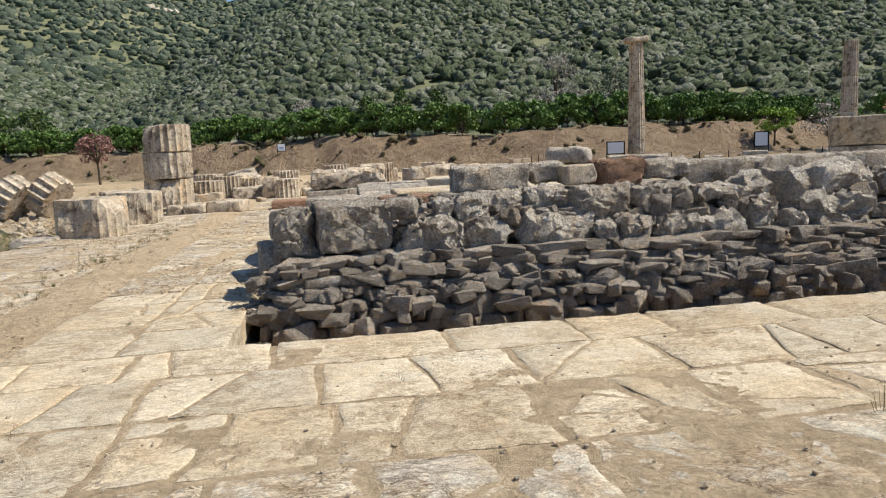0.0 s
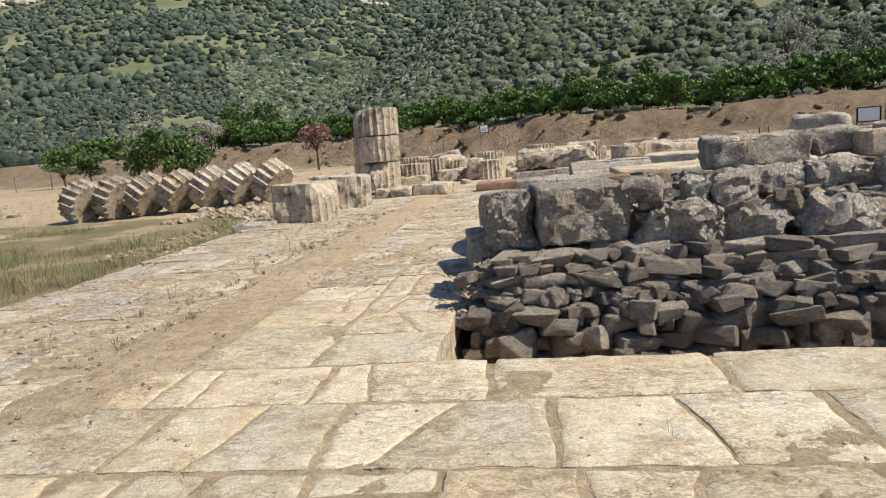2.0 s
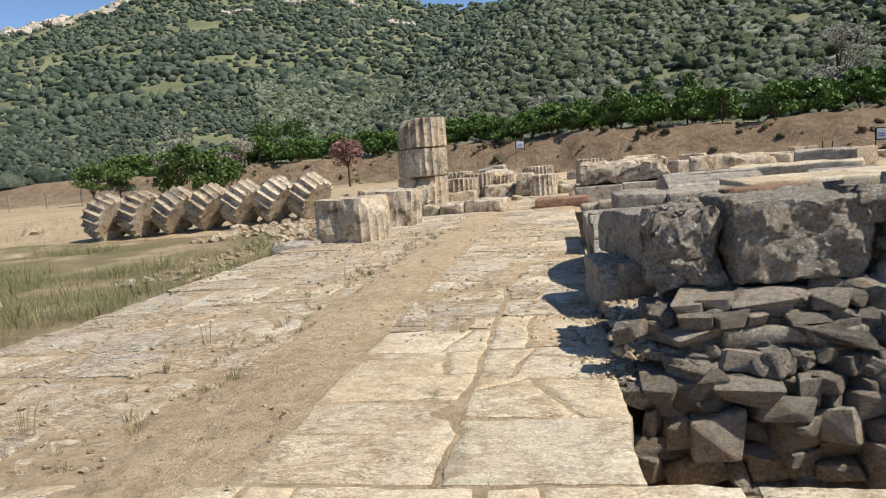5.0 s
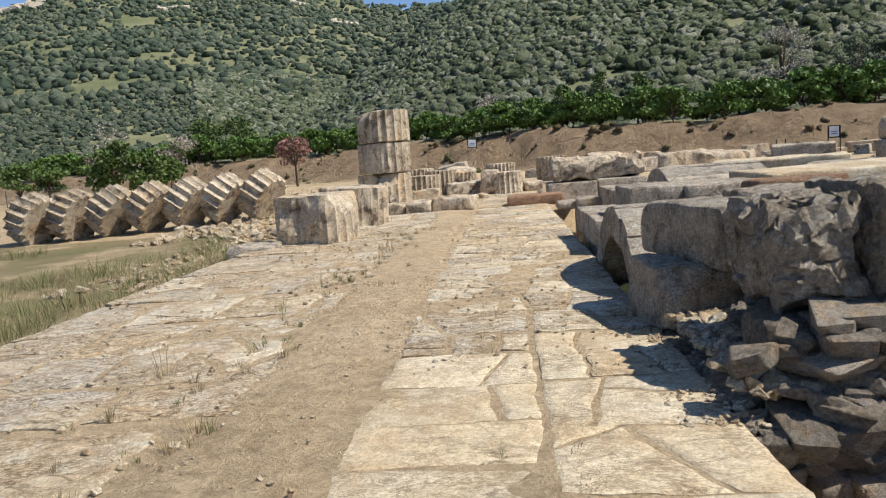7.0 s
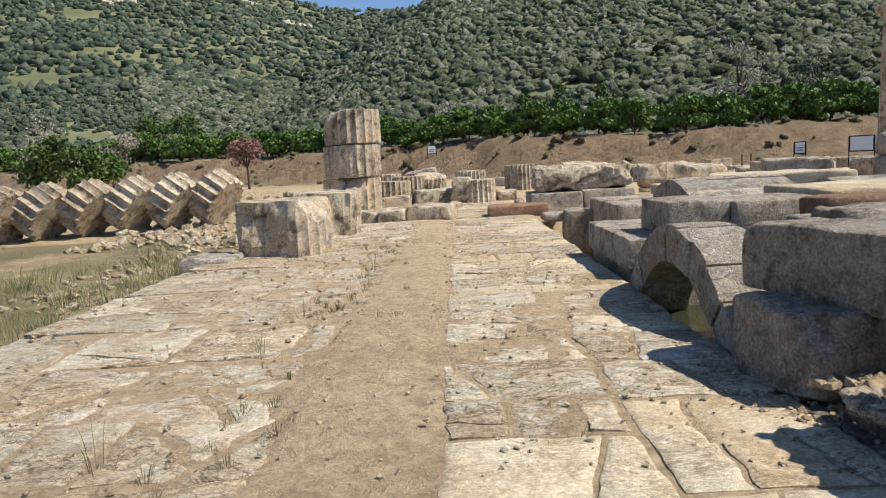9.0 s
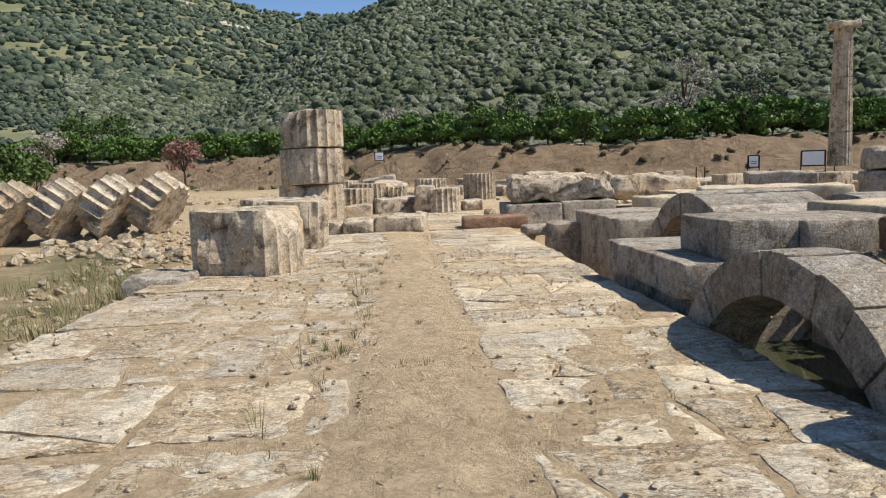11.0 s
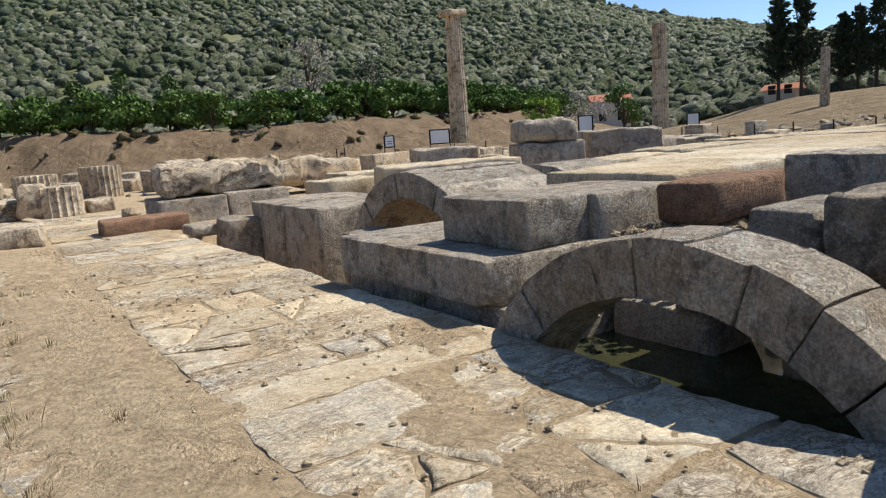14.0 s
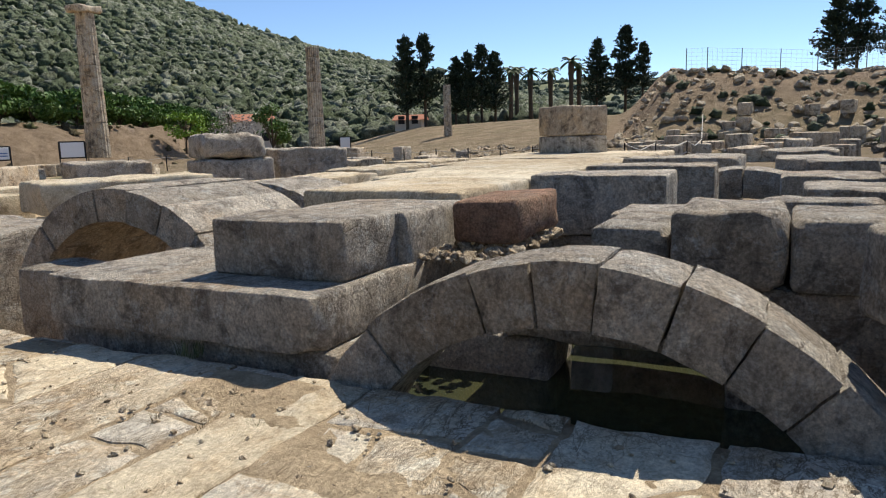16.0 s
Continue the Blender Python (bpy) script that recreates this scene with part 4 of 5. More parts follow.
# ---- rubble wall ----
def pebble(seed, flat=0.65, points=4, jit=0.2):
    """A blocky quarried stone of about unit size: a squared lump with knocked-off corners."""
    r = random.Random(seed)
    bm = bmesh.new()
    for sx in (-0.5, 0.5):
        for sy in (-0.5, 0.5):
            for sz in (-0.5, 0.5):
                bm.verts.new(Vector((sx + r.uniform(-jit, jit), sy + r.uniform(-jit, jit), (sz + r.uniform(-jit, jit)) * flat)) * 0.92)
    for k in range(points):
        d = Vector((r.gauss(0, 1), r.gauss(0, 1), r.gauss(0, 1))).normalized() * 0.62
        bm.verts.new(Vector((d.x, d.y, d.z * flat)))
    bmesh.ops.convex_hull(bm, input=bm.verts)
    bmesh.ops.delete(bm, geom=[v for v in bm.verts if not v.link_faces], context='VERTS')
    bmesh.ops.bevel(bm, geom=list(bm.edges), offset=0.035, segments=1, affect='EDGES')
    me = bpy.data.meshes.new("stone")
    bm.to_mesh(me)
    bm.free()
    return me


PEBBLES = [pebble(k, 1.0, 5, 0.21) for k in range(36)]
for me in PEBBLES:
    me.materials.append(M_RUBBLE)
rubble = tagged(empty("rubble_wall"), "dry rubble wall of dark angular stones under big blocks", "wall", kind="structure")
v, f = rough_box(11.6, 1.5, 1.75, 0.08, 0.08, 1.5, 0.35, 901)
core = part("core", mesh_of("core", v, f, M_RUBBLE), None, rubble)
core.matrix_basis = pose(8.75, 9.85, -0.98)
for y0, y1, z1, nm in ((8.52, 9.2, -0.02, 911), (8.85, 9.2, 0.42, 912)):
    v, f = rough_box(12.1, y1 - y0, z1 + 0.96, 0.05, 0.06, 2.5, 0.3, nm)
    part("earth_fill", mesh_of("earth_fill", v, f, M_RUBBLE), None, rubble).matrix_basis = pose(8.35, (y0 + y1) / 2, -0.96)
loose = []
count = 0


def put_stone(x, y, z, sx, sy, sz, near, lean=7.0, spin=20.0):
    global count
    m = pose(x, y, z, rng.uniform(-lean, lean), rng.uniform(-lean, lean), rng.uniform(-spin, spin)) @ Matrix.Diagonal((sx, sy, sz, 1))
    me = PEBBLES[rng.randrange(len(PEBBLES))]
    if near and count < 300:
        count += 1
        ob = new("stone", me)
        ob.parent = rubble
        ob.matrix_basis = m
    else:
        loose.append((me, m))


z = -0.8
while z < 0.44:                                   # courses: fitted stones below, flat slabs stepping back above
    low = z < -0.02
    h = rng.uniform(0.11, 0.17) if low else rng.uniform(0.07, 0.12)
    x = (2.12 if low else 2.4) + rng.uniform(0, 0.15)
    while x < 14.4:
        w = rng.choice((rng.uniform(0.09, 0.18), rng.uniform(0.15, 0.3), rng.uniform(0.2, 0.42))) if low else rng.choice((rng.uniform(0.1, 0.22), rng.uniform(0.25, 0.5)))
        yb = 8.44 if low else 8.56 + 0.42 * z
        hh = h * rng.uniform(0.9, 1.55)
        put_stone(x + w / 2, yb + rng.uniform(-0.08, 0.05), z + h / 2, w * 1.12, rng.uniform(0.3, 0.48), hh, x < 7.5 and z > -0.62, 12 if low else 9, 28)
        x += w * 0.985
    z += h * 0.97
for k in range(330):                             # packing between the big blocks
    s = rng.uniform(0.07, 0.2)
    x, z = rng.uniform(2.6, 14.3), rng.uniform(0.3, 0.95)
    if x > 4.0 or z < 0.5:
        put_stone(x, rng.uniform(8.88, 9.05), z, s * 1.4, s, s, False, 18, 40)
for k in range(360):                             # fallen stones on the step of the wall
    t_ = rng.random()
    s = rng.uniform(0.05, 0.2)
    put_stone(rng.uniform(2.15, 13.5), 8.38 + t_ * 0.4, 0.03 + t_ * 0.34 + rng.uniform(0, 0.06), s * 1.7, s * 1.2, s * 0.8, False, 20, 60)
for k in range(170):                             # slope of debris at the walkway's edge
    u, t_ = rng.random(), rng.random()
    s = rng.uniform(0.04, 0.18)
    put_stone(2.1 + 0.75 * u, 8.35 + 1.8 * t_, -0.12 + 0.35 * u * (1 if t_ > 0.2 else 0.3) + rng.uniform(0, 0.06), s * 1.5, s * 1.3, s * 0.8, False, 20, 60)
for k in range(160):                             # chips on the wall top
    s = rng.uniform(0.03, 0.13)
    put_stone(rng.uniform(4, 14), rng.uniform(9.3, 10.6), 1.0 + rng.uniform(0, 0.1), s * 1.6, s * 1.4, s, False, 20, 60)


def joined(name, items, material, parent, kind="stuff"):
    vs, fs = [], []
    for me, m in items:
        n = len(me.vertices)
        a = np.empty(n * 3)
        me.vertices.foreach_get("co", a)
        a = a.reshape(-1, 3)
        R = np.array(m.to_3x3())
        base = sum(len(q) for q in vs)
        vs.append(a @ R.T + np.array(m.translation))
        fs.extend([tuple(base + i for i in p.vertices) for p in me.polygons])
    me = mesh_of(name, np.concatenate(vs), fs, material, smooth=False)
    ob = part(name, me, None, parent)
    ob["kind"] = kind
    return ob


joined("loose_stones", loose, M_RUBBLE, rubble)
B("wall_block", 2.45, 3.15, 8.5, 8.95, 0.02, 0.16, M_LIME, "thin flat slab stone in the rubble wall", r=0.03, amp=0.03, turn=-6)
B("wall_block", 2.75, 3.75, 8.45, 8.95, 0.2, 0.33, M_LIME, "thin flat slab stone in the rubble wall", r=0.03, amp=0.03, turn=4)
B("wall_block", 3.75, 4.3, 8.55, 9.0, 0.3, 0.52, M_LIME, "knobbly pale boulder in the rubble wall", r=0.1, amp=0.09, freq=4, cell=0.08)

# ---- water in the vault cell ----
m, nt, b = nodes_of("murky_water", 0.04)
b.inputs["Base Color"].default_value = (0.035, 0.04, 0.012, 1)
b.inputs["Specular IOR Level"].default_value = 0.5
vec, _ = coords(nt, False)
nt.links.new(mixc(nt, ramp(nt, tex_noise(nt, vec, 0.9, 3), 0.35, 0.65), (0.035, 0.042, 0.024), (0.05, 0.05, 0.022)), b.inputs["Base Color"])
bumped(nt, b, tex_noise(nt, vec, 14, 2), 0.04, 0.01)
wv = [(2.12, 11.0, -0.3), (14.0, 11.0, -0.3), (14.0, 15.2, -0.3), (2.12, 15.2, -0.3)]
water = tagged(new("water", mesh_of("water", wv, [(0, 1, 2, 3)], m)), "still murky green water in the foundation pit", "water", kind="structure")


# ---- vegetation ----
def tube(bm, pts, radii, sides=7):
    """A tapered tube through the points."""
    rings = []
    for k, p in enumerate(pts):
        p = Vector(p)
        d = (Vector(pts[min(k + 1, len(pts) - 1)]) - Vector(pts[max(k - 1, 0)])).normalized()
        a = d.orthogonal().normalized()
        c = d.cross(a)
        rings.append([bm.verts.new(p + (a * math.cos(2 * math.pi * i / sides) + c * math.sin(2 * math.pi * i / sides)) * radii[k]) for i in range(sides)])
    for r0, r1 in zip(rings, rings[1:]):
        for i in range(sides):
            bm.faces.new((r0[i], r0[(i + 1) % sides], r1[(i + 1) % sides], r1[i])).smooth = True
    bm.faces.new(rings[-1])


def leaf_cloud(clumps, n, size, seed, droop=0.0):
    """Verts and faces of n small leaf sprays spread over the clumps (centre, radii)."""
    r = np.random.RandomState(seed)
    vs, fs = [], []
    weights = np.array([c[1][0] * c[1][2] for c in clumps])
    pick = r.choice(len(clumps), n, p=weights / weights.sum())
    for k in range(n):
        c, rad = clumps[pick[k]]
        d = r.normal(size=3)
        d /= np.linalg.norm(d)
        q = np.array(c) + d * np.array(rad) * (r.uniform(0.55, 1.08))
        a = r.normal(size=3)
        a /= np.linalg.norm(a)
        b_ = np.cross(a, r.normal(size=3))
        b_ /= np.linalg.norm(b_) + 1e-9
        s = size * r.uniform(0.6, 1.4)
        i = len(vs)
        vs += [q - a * s, q + b_ * s * 0.55, q + a * s, q - b_ * s * 0.55]
        fs.append((i, i + 1, i + 2, i + 3))
    return vs, fs


M_BARK = plain_material("rough_bark", (0.10, 0.075, 0.05), 0.95, spread=0.5, scale=12)
M_CITRUS = leaf_material("dark_glossy_leaves", (0.05, 0.10, 0.02), (0.14, 0.23, 0.05), 0.5)
M_CYPRESS = leaf_material("conifer_needles", (0.02, 0.034, 0.022), (0.055, 0.078, 0.045), 0.8)
M_PALM = leaf_material("palm_fronds", (0.05, 0.08, 0.025), (0.09, 0.12, 0.04))
M_YELLOW = leaf_material("fresh_green_leaves", (0.14, 0.24, 0.02), (0.22, 0.34, 0.04))
M_PINK = leaf_material("pink_blossom", (0.20, 0.10, 0.085), (0.33, 0.19, 0.16))
M_TWIG = leaf_material("bare_grey_twigs", (0.28, 0.25, 0.21), (0.42, 0.38, 0.33))
M_OLIVE = leaf_material("olive_leaves", (0.07, 0.085, 0.05), (0.13, 0.15, 0.10))
M_GREEN = leaf_material("green_leaves", (0.045, 0.085, 0.02), (0.11, 0.16, 0.045))


def tree(name, label, h, w, mat, seed, trunk_h=0.3, leaves=700, leaf=0.16, clump_n=9, stems=1, bark=None):
    """A tree with a tapered trunk, limbs and a crown of many leaf sprays, at the origin."""
    r = random.Random(seed)
    top = tagged(empty(name), label, "tree")
    bm = bmesh.new()
    clumps = []
    for s in range(stems):
        bx, by = (r.uniform(-0.3, 0.3), r.uniform(-0.3, 0.3)) if stems > 1 else (0, 0)
        lx, ly = r.uniform(-0.12, 0.12) * h, r.uniform(-0.12, 0.12) * h
        pts = [(bx, by, -0.2), (bx + lx * 0.2, by + ly * 0.2, h * trunk_h * 0.5), (bx + lx * 0.5, by + ly * 0.5, h * trunk_h), (bx + lx, by + ly, h * 0.72)]
        r0 = 0.022 * h / math.sqrt(stems)
        tube(bm, pts, [r0 * 1.3, r0, r0 * 0.8, r0 * 0.25])
        for k in range(max(3, clump_n // stems)):
            a = r.uniform(0, 2 * math.pi)
            t = r.uniform(0.15, 1.0)
            z = h * (trunk_h + (0.93 - trunk_h) * t)
            rad = w / 2 * math.sqrt(max(0.05, 1 - (2 * t - 0.9) ** 2)) * 0.75
            c = (bx + lx * t + math.cos(a) * rad * 0.8, by + ly * t + math.sin(a) * rad * 0.8, z)
            cr = (w * r.uniform(0.16, 0.27), w * r.uniform(0.16, 0.27), h * r.uniform(0.07, 0.13))
            clumps.append((c, cr))
            st = pts[2]
            tube(bm, [st, ((st[0] + c[0]) / 2, (st[1] + c[1]) / 2, (st[2] + c[2]) / 2 + 0.05 * h), c], [r0 * 0.5, r0 * 0.3, r0 * 0.08], 5)
    part("trunk", bm, bark or M_BARK, top)
    v, f = leaf_cloud(clumps, leaves, leaf, seed)
    part("crown", mesh_of("crown", v, f, mat, smooth=False), None, top)
    return top


def set_at(ob, az, dist, turn=0.0, scale=1.0, sink=0.0):
    x, y = -1.0 + math.sin(radians(az)) * dist, 11.0 + math.cos(radians(az)) * dist
    ob.matrix_basis = pose(x, y, ground_z(x, y) - sink, 0, 0, turn) @ Matrix.Scale(scale, 4)
    return ob


# citrus orchard along the top of the bank
citrus = [tree("citrus_tree", "round dark green citrus tree in an orchard row", 3.1, 3.9, M_CITRUS, 40 + k, 0.12, 2200, 0.17, 16) for k in range(4)]
for c in citrus:
    tagged(c, group="citrus orchard")
k = 0
xx = -62.0
while xx < 66:
    yy = lerp_table(xx, BANK_X, BANK_Y) + 7 + rng.uniform(-0.8, 0.8)
    for rowd in (0.0, 4.5):
        m = pose(xx + rng.uniform(-0.5, 0.5), yy + rowd, ground_z(xx, yy + rowd) - 0.1, 0, 0, rng.uniform(0, 360))
        if k < 4:
            citrus[k].matrix_basis = m
        else:
            o = copy_thing(citrus[k % 4], m)
        k += 1
    xx += rng.uniform(2.4, 3.2)
# single trees
for az, d, h, w in ((10.7, 61, 5.0, 2.3), (13.9, 60, 4.8, 2.0), (7.0, 58, 3.6, 1.8), (2.2, 64, 3.2, 2.0)):
    set_at(tree("young_tree", "slender young green tree on two thin stems", h, w, M_GREEN, int(az * 10), 0.35, 700, 0.14, 10, stems=2), az, d)
set_at(tree("bare_tree", "leafless grey tree with a fine spreading crown", 8.0, 6.0, M_TWIG, 5, 0.3, 1500, 0.11, 16), 24.4, 66)
set_at(tree("olive_tree", "grey-green olive tree on the bank", 6.2, 5.0, M_OLIVE, 6, 0.3, 1200, 0.12, 14), 29.3, 66)
set_at(tree("young_tree", "bright yellow-green young tree in fresh leaf", 3.6, 3.6, M_YELLOW, 7, 0.3, 900, 0.13, 12), 43.0, 62)
set_at(tree("bare_tree", "leafless grey tree with a fine spreading crown", 4.6, 4.5, M_TWIG, 8, 0.25, 900, 0.10, 12), 46.8, 64)
set_at(tree("evergreen_tree", "dense dark evergreen tree beside a house", 5.0, 4.2, M_CITRUS, 9, 0.15, 1700, 0.15, 16), 49.5, 70)
set_at(tree("blossom_tree", "small pink blossoming tree on a leaning trunk", 4.6, 3.4, M_PINK, 11, 0.4, 1300, 0.12, 12), -16.9, 58)
set_at(tree("blossom_tree", "white flowering tree among orchard trees", 6.0, 4.0, M_TWIG, 12, 0.35, 1000, 0.12, 12), 0.2, 85)
for az, d, h, w in ((-32.5, 47, 4.6, 3.4), (-30.0, 46, 4.0, 3.0), (-28.0, 48, 3.8, 2.8)):
    set_at(tree("broadleaf_tree", "dense dark green small tree with several stems", h, w, M_GREEN, int(-az * 7), 0.22, 1700, 0.16, 14, stems=3), az, d)
for az, d, h, w in ((-31.5, 70, 7.2, 5.0), (-27.0, 74, 6.8, 5.0)):
    set_at(tree("bare_tree", "leafless grey tree with a fine spreading crown", h, w, M_TWIG, int(-az * 9), 0.3, 1200, 0.11, 14), az, d)
for az, d, s in ((-22.0, 88, 6), (-24.0, 92, 6), (-38, 78, 4.5), (-36, 80, 4.5)):
    set_at(tree("broadleaf_tree", "round bright green broadleaf tree", s, s * 1.1, M_GREEN, int(-az * 5), 0.2, 1500, 0.2, 14), az, d)
# dark conifers and palms
def conifer(seed, h, w):
    """A ragged conifer: bare lower trunk, many upswept branches, each with needle sprays."""
    r = np.random.RandomState(seed)
    top = tagged(empty("conifer_tree"), "tall very dark conifer with a ragged layered outline", "tree", group="conifer clumps")
    bm = bmesh.new()
    tube(bm, [(0, 0, -0.3), (0.05, 0, h * 0.3), (0.0, 0.05, h * 0.7), (0, 0, h * 0.97)], [0.2, 0.16, 0.09, 0.02], 8)
    vs, fs = [], []
    for k in range(110):
        t = r.uniform(0.0, 1.0) ** 0.9
        z0 = h * (0.15 + 0.83 * t)
        ln = (w / 2) * (1.02 - t) ** 0.75 * r.uniform(0.55, 1.2) * (0.75 + 0.25 * min(1.0, t / 0.12)) + 0.12
        a = r.uniform(0, 2 * math.pi)
        up = r.uniform(0.15, 0.75)
        tip = Vector((math.cos(a) * ln, math.sin(a) * ln, z0 + up * ln))
        root = Vector((0, 0, z0))
        if k % 2 == 0:
            tube(bm, [root, root.lerp(tip, 0.55) - Vector((0, 0, 0.06)), tip], [0.045, 0.03, 0.01], 4)
        for q in range(64):
            s = r.uniform(0.12, 1.05)
            c = np.array(root.lerp(tip, s)) + r.normal(size=3) * (0.26 - 0.15 * s) * np.array((1, 1, 0.7))
            d = np.array((math.cos(a), math.sin(a), 0.7)) + r.normal(size=3) * 0.7
            d /= np.linalg.norm(d)
            e = np.cross(d, r.normal(size=3))
            e /= np.linalg.norm(e) + 1e-9
            g = r.uniform(0.12, 0.28)
            i = len(vs)
            vs += [c - d * g * 0.5, c + e * g * 0.4, c + d * g, c - e * g * 0.4]
            fs.append((i, i + 1, i + 2, i + 3))
    part("trunk", bm, M_BARK, top)
    part("crown", mesh_of("crown", vs, fs, M_CYPRESS, smooth=False), None, top)
    return top


def rise(az, d, el):
    """Height over the ground at a bearing and distance that reaches the given elevation from the walk's end."""
    x, y = -1.0 + math.sin(radians(az)) * d, 11.0 + math.cos(radians(az)) * d
    return 1.38 + d * math.tan(radians(el)) - ground_z(x, y)


CONIFERS = [conifer(60 + k, 10.0, 5.0) for k in range(3)]
for k, (az, d, el) in enumerate(((60.5, 92, 8.0), (62.0, 93, 8.1), (64.5, 97, 6.4), (65.5, 96, 6.7), (66.6, 98, 7.2), (67.7, 99, 6.7), (75.7, 92, 7.3), (77.9, 92, 8.1), (79.2, 90, 6.9),
                                 (92.3, 78, 9.5), (93.6, 80, 9.8), (96.0, 76, 9.8))):
    o = CONIFERS[k] if k < 3 else copy_thing(CONIFERS[k % 3], Matrix.Identity(4))
    set_at(o, az, d, k * 47, rise(az, d, el) / 10.0)


def palm(seed, h):
    r = random.Random(seed)
    top = tagged(empty("palm_tree"), "tall palm tree with a shaggy trunk and drooping fronds", "palm tree", group="palm row")
    bm = bmesh.new()
    tube(bm, [(0, 0, -0.3), (0.05, 0, h * 0.5), (0.1, 0, h * 0.8), (0.1, 0, h * 0.9)], [0.38, 0.30, 0.46, 0.34], 9)
    part("trunk", bm, M_BARK, top)
    bm = bmesh.new()
    for k in range(26):
        a, up = r.uniform(0, 6.28), r.uniform(-0.3, 1.1)
        prev = None
        for s in range(6):
            t = s / 5
            d = t * 1.7
            c = Vector((0.1 + math.cos(a) * d * math.cos(up * 0.8), math.sin(a) * d * math.cos(up * 0.8), h * 0.9 + math.sin(up) * d - 0.55 * t * t * 1.6))
            side = Vector((-math.sin(a), math.cos(a), 0)) * (0.34 * (1 - t) + 0.05)
            cur = (bm.verts.new(c + side - Vector((0, 0, 0.12))), bm.verts.new(c), bm.verts.new(c - side - Vector((0, 0, 0.12))))
            if prev:
                bm.faces.new((prev[0], prev[1], cur[1], cur[0]))
                bm.faces.new((prev[1], prev[2], cur[2], cur[1]))
            prev = cur
    part("fronds", bm, M_PALM, top)
    return top


for k, (az, d, el) in enumerate(((69.0, 108, 5.9), (69.5, 112, 6.0), (70.6, 108, 5.7), (72.2, 108, 5.7), (73.8, 106, 6.6), (74.4, 108, 6.0))):
    p = palm(k, rise(az, d, el) / 1.06)
    set_at(p, az, d, k * 40)


# scrub on the hillsides
def scrub_mesh(name, spots, sub, seed, material):
    bm = bmesh.new()
    bmesh.ops.create_icosphere(bm, subdivisions=sub, radius=1.0)
    base = np.array([v.co[:] for v in bm.verts])
    tri = np.array([[v.index for v in f.verts] for f in bm.faces])
    bm.free()
    r = np.random.RandomState(seed)
    n, k = len(spots), len(base)
    P = np.array(spots)
    jig = 1 + r.normal(scale=0.33, size=(n, k, 1))
    sc = np.stack([P[:, 3] * r.uniform(0.85, 1.2, n), P[:, 3] * r.uniform(0.85, 1.2, n), P[:, 3] * r.uniform(0.7, 1.05, n)], 1)
    V = (base[None] * jig * sc[:, None, :] + P[:, None, :3]).reshape(-1, 3)
    Fc = (tri[None] + (np.arange(n) * k)[:, None, None]).reshape(-1, 3)
    me = bpy.data.meshes.new(name)
    me.vertices.add(len(V))
    me.vertices.foreach_set("co", V.ravel())
    me.loops.add(Fc.size)
    me.loops.foreach_set("vertex_index", Fc.ravel().astype(np.int32))
    me.polygons.add(len(Fc))
    me.polygons.foreach_set("loop_start", np.arange(0, Fc.size, 3, dtype=np.int32))
    me.update(calc_edges=True)
    me.materials.append(material)
    return me


def scrub_material(name, tones, rough=0.85):
    m, nt, b = nodes_of(name, rough)
    geo = nt.nodes.new("ShaderNodeNewGeometry")
    cr = nt.nodes.new("ShaderNodeValToRGB")
    cr.color_ramp.elements[0].color, cr.color_ramp.elements[1].color = (*tones[0], 1), (*tones[-1], 1)
    for i, t in enumerate(tones[1:-1]):
        e = cr.color_ramp.elements.new((i + 1) / (len(tones) - 1))
        e.color = (*t, 1)
    nt.links.new(geo.outputs["Random Per Island"], cr.inputs[0])
    vec, _ = coords(nt, False)
    col = mixc(nt, 0.8, cr.outputs[0], mixc(nt, ramp(nt, tex_noise(nt, vec, 1.6, 8, 0.85), 0.4, 0.6), (0.3, 0.3, 0.3), (1.5, 1.5, 1.4)), 'MULTIPLY')
    nt.links.new(col, b.inputs["Base Color"])
    bumped(nt, b, tex_noise(nt, vec, 1.6, 6, 0.8), 1.0, 0.6)
    return m


M_SCRUB = scrub_material("maquis_scrub", [(0.05, 0.07, 0.036), (0.085, 0.108, 0.056), (0.125, 0.148, 0.088), (0.165, 0.182, 0.125), (0.26, 0.27, 0.21)])
M_WOOD = scrub_material("hill_woodland", [(0.035, 0.055, 0.04), (0.062, 0.086, 0.058), (0.092, 0.116, 0.08), (0.135, 0.155, 0.115)])
near_s, mid_s, far_s = [], [], []
for k in range(42000):
    az = rng.uniform(-24, 74)
    r_ = math.sqrt(rng.uniform(108 ** 2, 500 ** 2))
    if lerp_table(az, FRONT_AZ, FRONT_EL) < 1.0:
        continue
    x, y = math.sin(radians(az)) * r_, 8 + math.cos(radians(az)) * r_
    if noise.noise((x * 0.05, y * 0.05, 4)) > 0.5:
        continue
    s = rng.uniform(0.7, 1.9) * (1.0 if r_ < 300 else 1.25)
    (near_s if r_ < 240 else mid_s).append((x, y, ground_z(x, y) + s * 0.3, s))
for k in range(20000):
    az = rng.uniform(-62, 4) if k % 4 else rng.uniform(45, 110)
    r_ = math.sqrt(rng.uniform(150 ** 2, 1120 ** 2))
    x, y = math.sin(radians(az)) * r_, 8 + math.cos(radians(az)) * r_
    if noise.noise((x * 0.02, y * 0.02, 7)) > 0.45 or (r_ < 330 and rng.random() < 0.4):
        continue
    s = rng.uniform(1.6, 4.2) if r_ > 420 else rng.uniform(1.0, 2.4)
    far_s.append((x, y, ground_z(x, y) + s * 0.3, s))
